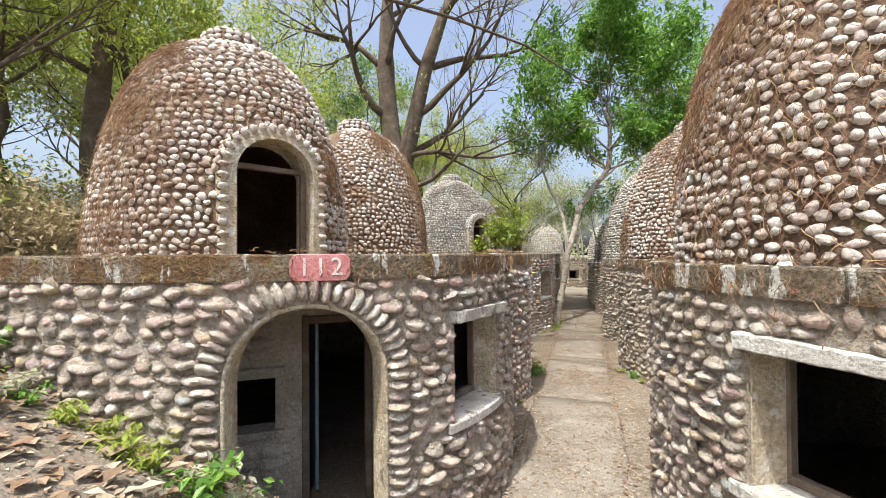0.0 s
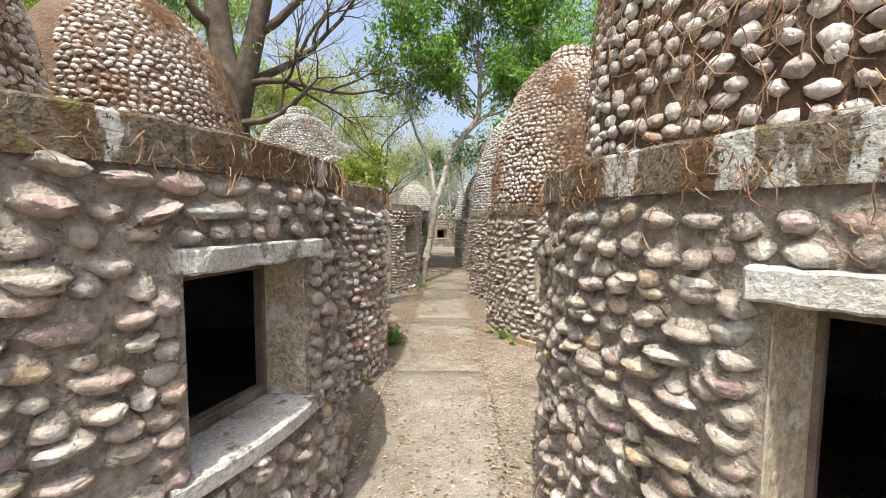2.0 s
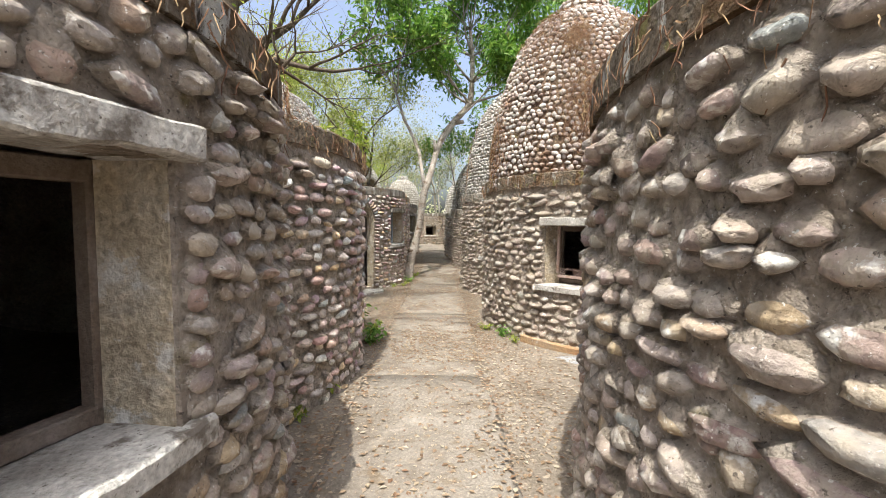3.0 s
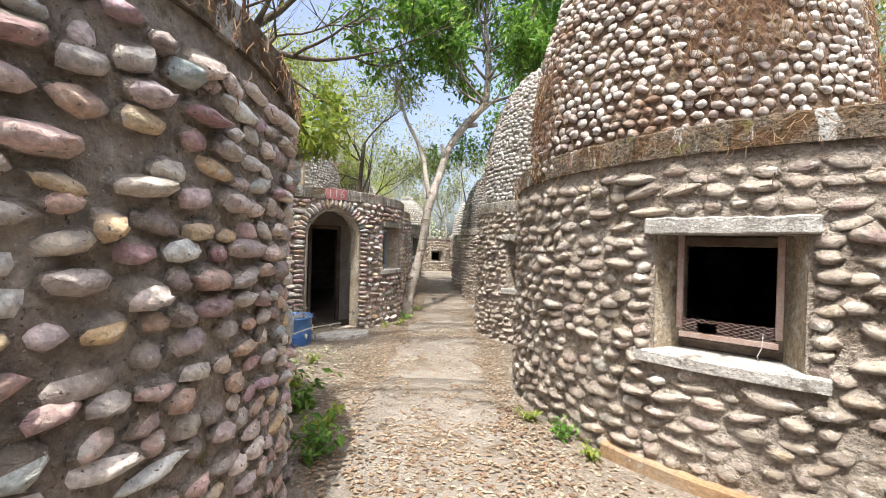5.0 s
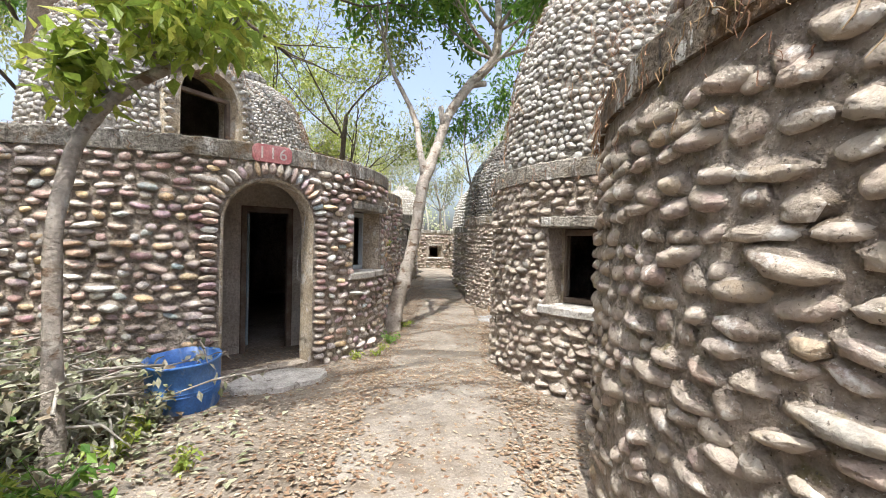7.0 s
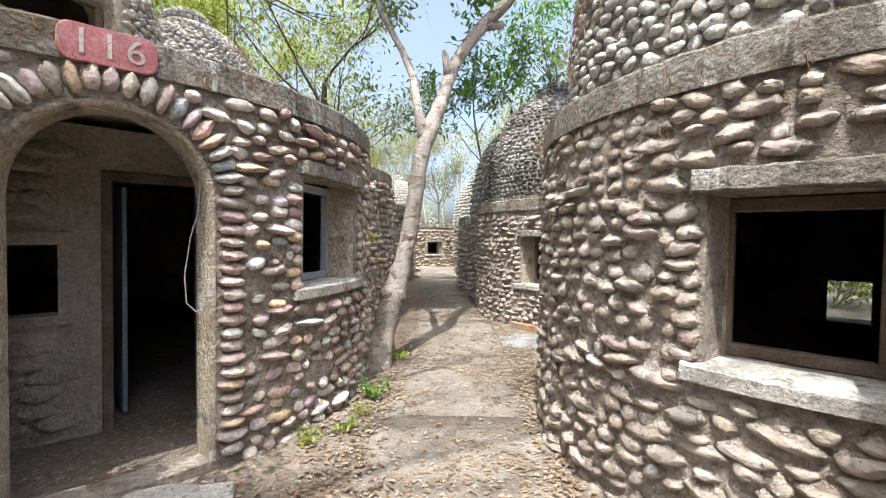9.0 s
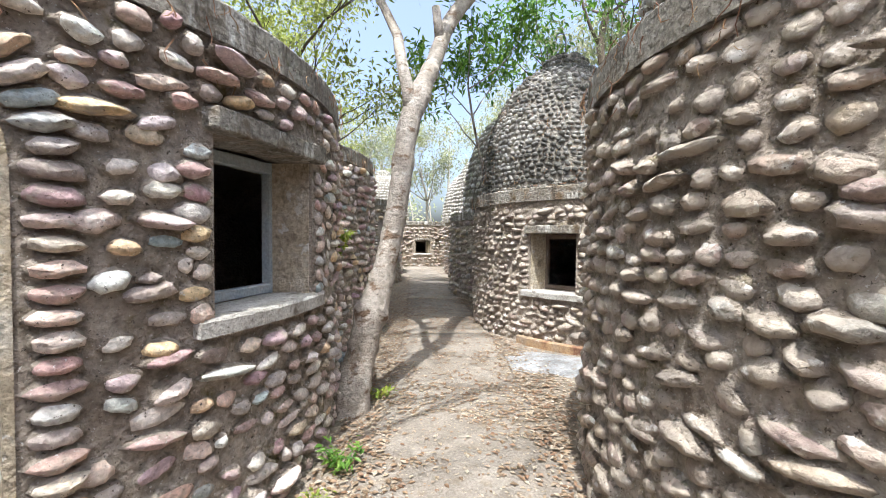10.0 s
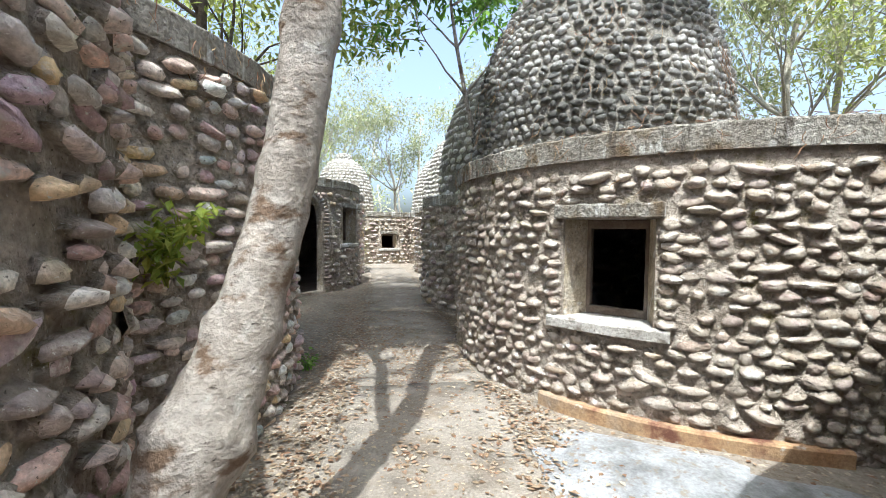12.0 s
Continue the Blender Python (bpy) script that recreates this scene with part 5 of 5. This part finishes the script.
for k in range(260):
    a = frng.uniform(0, 2 * math.pi)
    R = frng.uniform(44, 80)
    x, y = 4 + R * math.cos(a), 12 + R * math.sin(a)
    h = frng.uniform(7, 14)
    tube([Vector((x, y, -0.3)), Vector((x + frng.uniform(-.5, .5), y, h * 0.5)), Vector((x + frng.uniform(-1, 1), y + frng.uniform(-1, 1), h))], [0.2, 0.14, 0.04], 5, vs, fs)
    for _ in range(16):
        c = Vector((x + frng.gauss(0, 1.9), y + frng.gauss(0, 1.9), h * frng.uniform(0.15, 1.05)))
        pts += [c + Vector((frng.gauss(0, 0.6), frng.gauss(0, 0.6), frng.gauss(0, 0.45))) for _ in range(7)]
woods = tagged(new("far_woods"), "pale dry-season woodland in the distance, haze put into its leaf colour", "woods", kind="stuff")
raw("trunks", vs, fs, PALE_BARK, woods)
v, f = leaves_mesh(pts, 0.55, frng, slim=0.6)
raw("foliage", v, f, LEAF_HAZED, woods, "", False)


# ---- small things ----
ALL_LOBES = [(-1.83, 5.58, 2.7), (-0.98, 8.45, 2.7), (1.36, 15.82, 2.7), (2.21, 18.69, 2.7), (4.65, 3.2, 2.75), (6.68, 8.85, 2.75), (7.11, 12.698, 2.15), (9.35, 17.7, 2.75), (10.35, 21.3, 2.75), (4.55, 26.06, 2.7), (5.4, 28.9, 2.7)]


def free(x, y, off=0.04):
    return all(math.hypot(x - a, y - b) > r + off for a, b, r in ALL_LOBES)


lrng = random.Random(15)
pts = []
while len(pts) < 15000:
    s = lrng.uniform(0.6, 24)
    p, d = line_at(s)
    lat = lrng.gauss(0, 1.1)
    if abs(lat) < 0.55 and lrng.random() < 0.82:
        continue
    q = p + Vector((d.y, -d.x)) * lat
    if free(q.x, q.y):
        z = ground_z(q.x, q.y) if abs(lat) > 0.7 else ground_z(p.x, p.y) + 0.026
        pts.append((q.x, q.y, z + lrng.uniform(0.002, 0.008)))
for _ in range(3200):
    x, y = lrng.uniform(-1.8, 2.6), lrng.uniform(10.6, 13.6)
    if free(x, y):
        pts.append((x, y, ground_z(x, y) + lrng.uniform(0.002, 0.015)))
for _ in range(2600):
    x, y = lrng.uniform(-4.5, -0.4), lrng.uniform(1.0, 3.4)
    if free(x, y):
        pts.append((x, y, ground_z(x, y) + lrng.uniform(0.002, 0.015)))
for _ in range(700):
    x, y = lrng.uniform(1.6, 3.2), lrng.uniform(13.2, 14.6)
    pts.append((x, y, ground_z(x, y) + lrng.uniform(0.002, 0.008)))
for _ in range(7000):
    p, d = line_at(lrng.uniform(0.6, 22))
    q = p + Vector((d.y, -d.x)) * lrng.uniform(-0.7, 0.7)
    if lrng.random() < 0.5:
        pts.append((q.x, q.y, ground_z(p.x, p.y) + 0.027))
for _ in range(9000):
    p, d = line_at(lrng.uniform(5, 20))
    lat = lrng.choice((-1, 1)) * lrng.gauss(0.82, 0.16)
    q = p + Vector((d.y, -d.x)) * lat
    if free(q.x, q.y):
        pts.append((q.x, q.y, ground_z(q.x, q.y) + lrng.uniform(0.004, 0.03)))
for _ in range(15000):
    p, d = line_at(lrng.uniform(4.5, 19))
    q = p + Vector((d.y, -d.x)) * lrng.uniform(-0.75, 0.75)
    if noise.noise((q.x * 0.9, q.y * 0.9, 5.0)) + 0.5 * noise.noise((q.x * 3, q.y * 3, 1.0)) > 0.12:
        pts.append((q.x, q.y, ground_z(p.x, p.y) + lrng.uniform(0.027, 0.034)))
v, f = leaves_mesh(pts, 0.031, lrng, slim=0.62, flat=True)
tagged(raw("leaf_litter", v, f, DRY, None, "scattered dry brown and tan fallen leaves", False, "stuff"), category="leaves")


# large curled leaves on the bank where the walk begins
brng = random.Random(23)
pts = []
for _ in range(1500):
    x, y = brng.uniform(-4.6, -0.2), brng.uniform(0.5, 2.85)
    if free(x, y):
        pts.append((x, y, ground_z(x, y) + brng.uniform(0.005, 0.035)))
v, f = leaves_mesh(pts, 0.085, brng, slim=0.6, flat=True)
tagged(raw("bank_leaves", v, f, DRY, None, "large curled brown leaves on the earth bank", False, "stuff"), category="leaves")
# wilted leaves raked over the bed before the second hut
pts = []
for _ in range(900):
    x, y = brng.gauss(1.2, 0.5), brng.gauss(11.75, 0.45)
    if free(x, y) and math.hypot(x - 1.63, y - 12.58) > 0.4:
        pts.append((x, y, ground_z(x, y) + brng.uniform(0.01, 0.07)))
v, f = leaves_mesh(pts, 0.055, brng, slim=0.5, flat=True)
tagged(raw("wilted_bed_leaves", v, f, WILTED, None, "pale wilted leaves and cut twigs over the bed", False, "stuff"), category="leaves")


def weed(seed, label, leaf_mat, count, size, height, stems=9):
    rng = random.Random(seed)
    w = tagged(new("weed"), label, "plant", "weeds at the wall feet")
    vs, fs, pts = [], [], []
    for _ in range(stems):
        az, ln = rng.uniform(0, 6.28), rng.uniform(0.5, 1.0) * height
        d = Vector((math.cos(az) * 0.5, math.sin(az) * 0.5, 1)).normalized()
        path = [Vector((0, 0, -0.03)), d * ln * 0.5, d * ln + Vector((math.cos(az), math.sin(az), -0.2)) * ln * 0.25]
        tube(path, [0.004, 0.003, 0.0015], 4, vs, fs)
        for _ in range(count // stems):
            t = rng.uniform(0.25, 1)
            pts.append(path[0].lerp(path[2], t) + Vector((rng.gauss(0, .03), rng.gauss(0, .03), rng.gauss(0, .02))))
    raw("stalk", vs, fs, leaf_mat, w, "", True, "stuff")
    v, f = leaves_mesh(pts, size, rng, 0.1, 0.5)
    raw("foliage", v, f, leaf_mat, w, "", False, "stuff")
    return w


WEEDS = [weed(1, "low bright green weed tuft", LEAF_YELLOW, 70, 0.07, 0.22), weed(2, "leafy green weed at the wall foot", LEAF, 90, 0.09, 0.32), weed(3, "dusty pale weed among dead leaves", WILTED, 80, 0.08, 0.28)]
WSPOTS = [(0, 3.9, 8.15, 0), (1, 3.86, 8.5, 0), (0, 3.78, 8.9, 0), (1, 3.92, 14.45, 0), (0, 3.75, 14.1, 0), (0, 3.6, 13.85, 0), (1, 1.9, 8.7, 0), (0, 1.95, 9.2, 0), (1, 1.8, 9.7, 0), (0, 1.75, 10.3, 0), (1, 1.6, 10.7, 0), (1, 1.35, 11.0, 0),
          (0, 1.0, 11.2, 0), (1, 0.6, 11.4, 0), (0, 1.4, 11.6, 0), (2, 1.1, 11.9, 0), (2, 0.5, 12.0, 0), (0, 1.5, 12.0, 0), (1, 0.1, 11.9, 0), (2, -0.2, 12.3, 0), (0, -1.2, 2.62, 0), (1, -1.45, 2.5, 0), (0, -1.8, 2.55, 0), (0, -2.4, 2.65, 0),
          (1, -3.3, 2.95, 0), (0, -3.5, 2.8, 0), (2, -2.8, 2.7, 0), (1, -1.0, 2.55, 0), (0, 0.95, 6.6, 0), (0, 1.15, 7.0, 0), (0, 1.9, 11.3, 0), (0, 4.12, 16.6, 1.22), (0, 4.14, 16.72, 1.3), (0, 4.16, 16.65, 1.34), (0, 4.1, 16.65, 1.12), (0, 4.42, 15.55, 0), (0, 3.3, 13.72, 0), (2, 1.2, 12.4, 0), (2, 0.9, 11.7, 0), (1, 5.0, 18.6, 0.0), (0, 1.12, 10.82, 0.0), (0, 0.88, 10.9, 0.0), (0, 1.3, 10.7, 0.0), (0, 1.0, 11.15, 0.0)]
wrng = random.Random(31)
for _ in range(34):
    x = wrng.uniform(-4.4, -0.75)
    WSPOTS.append((wrng.choice((0, 0, 2, 1)), x, min(2.95, 2.78 + 0.12 * max(0.0, -2.4 - x)) - abs(wrng.gauss(0, 0.16)), 0))
for _ in range(10):
    WSPOTS.append((wrng.choice((2, 2, 2, 0)), wrng.uniform(-0.1, 1.5), wrng.uniform(10.9, 12.3), 0))
seen = set()
for k, x, y, z in WSPOTS:
    m = pose(x, y, z if z else ground_z(x, y), 0, 0, lrng.uniform(0, 360))
    if k in seen:
        ob = copy_thing(WEEDS[k], m)
    else:
        seen.add(k)
        ob = WEEDS[k]
        ob.matrix_basis = m
    q = lrng.uniform(0.5, 0.95) if x > 3 and not z else lrng.uniform(0.55, 1.0) if y < 3 else 1.35 if 10.6 < y < 11.2 and k == 0 else lrng.uniform(0.75, 1.3)
    ob.scale = (q, q, q)

# blue tub
tub = tagged(new("plastic_tub"), "cut-down blue plastic drum, scuffed and faded, on leafy ground", "tub")
bm = bmesh.new()
prof = [(0.0, 0.0), (0.31, 0.0), (0.33, 0.03), (0.345, 0.25), (0.36, 0.47), (0.372, 0.475), (0.372, 0.495), (0.352, 0.495), (0.335, 0.25), (0.32, 0.04), (0.0, 0.035)]
cols = [[bm.verts.new((r * math.cos(k * math.pi / 20), r * math.sin(k * math.pi / 20), z + (0.004 * math.sin(k * 0.9) if z > 0.4 else 0))) for k in range(40)] for r, z in prof]
for r0, r1 in zip(cols, cols[1:]):
    for k in range(40):
        bm.faces.new([r0[k], r0[(k + 1) % 40], r1[(k + 1) % 40], r1[k]])
bmesh.ops.remove_doubles(bm, verts=bm.verts, dist=0.001)
part("body", bm, TUB, tub, "", True)
bm = bmesh.new()
for zz in (0.2, 0.23):
    rr = [[bm.verts.new(((0.343 + a) * math.cos(k * math.pi / 20), (0.343 + a) * math.sin(k * math.pi / 20), zz + b)) for k in range(40)] for a, b in ((0, -0.008), (0.008, 0), (0, 0.008))]
    for r0, r1 in zip(rr, rr[1:]):
        for k in range(40):
            bm.faces.new([r0[k], r0[(k + 1) % 40], r1[(k + 1) % 40], r1[k]])
part("rib", bm, TUB, tub, "", True)
tub.matrix_basis = pose(1.63, 12.58, ground_z(1.63, 12.58) - 0.02, 2, -3, 20)
tub.scale = (0.86, 0.86, 0.95)

# heap of cut branches in the bed
heap = tagged(new("brush_pile"), "heap of cut branches with wilting pale leaves", "brush")
hr = random.Random(19)
vs, fs, pts = [], [], []
for _ in range(130):
    x, y = hr.gauss(0.7, 0.5), hr.gauss(12.1, 0.4)
    if not free(x, y, 0.1):
        continue
    z = ground_z(x, y) + hr.uniform(0.02, 0.5)
    az, ln, el = hr.uniform(0, 6.28), hr.uniform(0.3, 1.0), hr.uniform(-0.25, 0.4)
    d = Vector((math.cos(az) * math.cos(el), math.sin(az) * math.cos(el), math.sin(el)))
    a = Vector((x, y, z))
    tube([a - d * ln / 2, a + Vector((0, 0, 0.04)), a + d * ln / 2], [0.012, 0.01, 0.004], 5, vs, fs)
    pts += [a + d * hr.uniform(-ln / 2, ln / 2) + Vector((hr.gauss(0, .06), hr.gauss(0, .06), hr.gauss(0.02, .05))) for _ in range(16)]
raw("branchwork", vs, fs, PALE_BARK, heap, "", True, "stuff")
v, f = leaves_mesh(pts, 0.095, hr, 0.6, 0.5)
raw("wilted_leaves", v, f, WILTED, heap, "", False)

# doorstep
bm = bmesh.new()
n = 22
top = [bm.verts.new((0.52 * math.cos(2 * math.pi * k / n) * (1 + 0.1 * math.sin(k * 2.1)), 0.3 * math.sin(2 * math.pi * k / n) * (1 + 0.12 * math.sin(k * 1.7)), 0.05)) for k in range(n)]
bot = [bm.verts.new((v.co.x * 1.07, v.co.y * 1.1, -0.12)) for v in top]
bm.faces.new(top)
for k in range(n):
    bm.faces.new([bot[k], bot[(k + 1) % n], top[(k + 1) % n], top[k]])
step = tagged(part("doorstep", bm, SILL, None, "worn pale concrete doorstep before the arched doorway"), category="step")
step.matrix_basis = pose(2.42, 13.0, ground_z(2.42, 13.0) + 0.0, 0, 0, 20)


def patch(x, y, a, b, rot, seed):
    """A thin spread of ash that follows the ground."""
    rng = random.Random(seed)
    bm = bmesh.new()
    n = 28
    rows = []
    for q in (0.02, 0.35, 0.7, 1.0):
        row = []
        for k in range(n):
            t = 2 * math.pi * k / n
            w = q * (1 + (0.22 * math.sin(3 * t + seed) + 0.14 * math.sin(7 * t) + rng.uniform(-0.1, 0.1)) * (q > 0.6))
            u, v = a * w * math.cos(t), b * w * math.sin(t)
            px, py = x + u * math.cos(rot) - v * math.sin(rot), y + u * math.sin(rot) + v * math.cos(rot)
            row.append(bm.verts.new((px, py, ground_z(px, py) + (0.022 if q < 0.9 else -0.004))))
        rows.append(row)
    for r0, r1 in zip(rows, rows[1:]):
        for k in range(n):
            bm.faces.new([r0[k], r0[(k + 1) % n], r1[(k + 1) % n], r1[k]])
    bm.faces.new(rows[0])
    bmesh.ops.recalc_face_normals(bm, faces=bm.faces)
    return tagged(part("ash_patch", bm, ASH, None, "patch of pale ash and lime dust on the earth", True), category="ash")


patch(6.75, 15.75, 1.0, 0.42, DG(-40), 2)
patch(4.75, 6.85, 0.75, 0.3, DG(-35), 4)

# bent steel rod on the dark hut's crown
vs, fs = tube([Vector((8.12, 17.85, 4.35)), Vector((8.12, 17.85, 4.87)), Vector((8.09, 17.86, 4.95)), Vector((8.02, 17.88, 4.97)), Vector((7.97, 17.9, 4.93)), Vector((7.96, 17.9, 4.83))], [0.012] * 6, 6)
tagged(raw("steel_rod", vs, fs, STEEL, None, "bent steel rod sticking up from the dome's crown"), category="rod")

# dry grass on the bank
gr = random.Random(3)
vs, fs = [], []
for _ in range(9000):
    x, y = gr.uniform(-11, -5.6), gr.uniform(4.5, 11)
    z = ground_z(x, y)
    if not (x - 0.31 * (y - 3) < -5.8):
        continue
    az, l = gr.uniform(0, 6.28), gr.uniform(0.35, 0.95)
    d = Vector((math.cos(az) * 0.45, math.sin(az) * 0.45, 1)).normalized()
    s = Vector((-math.sin(az), math.cos(az), 0)) * 0.008
    p = Vector((x, y, z))
    q, r = p + d * l * 0.6, p + d * l + Vector((math.cos(az), math.sin(az), -0.4)) * l * 0.25
    i = len(vs)
    vs += [tuple(p - s), tuple(p + s), tuple(q + s), tuple(q - s), tuple(r)]
    fs += [(i, i + 1, i + 2, i + 3), (i + 3, i + 2, i + 4)]
tagged(raw("dry_grass", vs, fs, STRAW_PALE, None, "tall dry straw grass on the bank", False, "stuff"), category="grass")


# low shrubs on the bank and between the far huts
def shrub(seed, label, leaf_mat, size):
    g = Grower(seed, 0.25, 0.5, leaf_from=1)
    for k in range(9):
        az = k * 0.7 + g.rng.uniform(-0.2, 0.2)
        g.limb(Vector((0, 0, -0.1)), Vector((math.cos(az), math.sin(az), g.rng.uniform(0.6, 1.8))).normalized(), g.rng.uniform(0.7, 1.3), 0.02, 0, (5, 3), 0.8, (5, 4, 3), 0.1)
    b = tagged(new("shrub"), label, "shrub", "shrubs on the bank")
    raw("branchwork", g.vs, g.fs, PALE_BARK, b, "", True, "stuff")
    v, f = leaves_mesh(g.crown(5, 0.14), size, g.rng)
    raw("foliage", v, f, leaf_mat, b, "", False)
    return b


SHRUBS = [shrub(5, "dusty olive shrub on the bank", LEAF_OLIVE, 0.1), shrub(6, "dry straw-coloured shrub on the bank", STRAW_PALE, 0.11), shrub(7, "yellow-green leafy shrub on the bank", LEAF_YELLOW, 0.11)]
done = set()
for k, x, y, sc in ((1, -6.8, 6.6, 1.0), (1, -7.4, 5.6, 1.1), (0, -8.3, 6.2, 1.3), (2, -9.0, 7.4, 1.4), (1, -7.8, 8.4, 1.2), (0, -9.8, 9.2, 1.5), (2, -11.0, 6.5, 1.5), (0, -6.3, 11.5, 1.2), (2, -5.4, 13.2, 1.2), (0, -4.4, 15.0, 1.2), (1, -3.8, 17.2, 1.0),
                    (2, -12.5, 10.5, 1.6), (0, -13.0, 5.0, 1.6), (2, 7.6, 31.8, 0.9), (0, 11.6, 30.4, 0.8), (2, 8.2, 37.0, 1.2), (0, 6.2, 33.0, 1.1), (2, 15.2, 17.0, 1.3), (0, 14.6, 11.5, 1.3), (2, 15.0, 23.5, 1.4)):
    m = pose(x, y, ground_z(x, y), 0, 0, lrng.uniform(0, 360))
    if k in done:
        ob = copy_thing(SHRUBS[k], m)
    else:
        done.add(k)
        ob = SHRUBS[k]
        ob.matrix_basis = m
    ob.scale = (sc, sc, sc)

# loose cable in the second hut's doorway
vs, fs = tube([Vector(p) for p in ((2.66, 13.62, 1.86), (2.64, 13.63, 1.6), (2.6, 13.62, 1.45), (2.57, 13.6, 1.2), (2.58, 13.6, 1.02), (2.63, 13.62, 0.96), (2.68, 13.64, 0.98))], [0.005] * 7, 6)
tagged(raw("loose_cable", vs, fs, SILL, None, "thin grey cable hanging loose in the arched doorway"), category="cable")
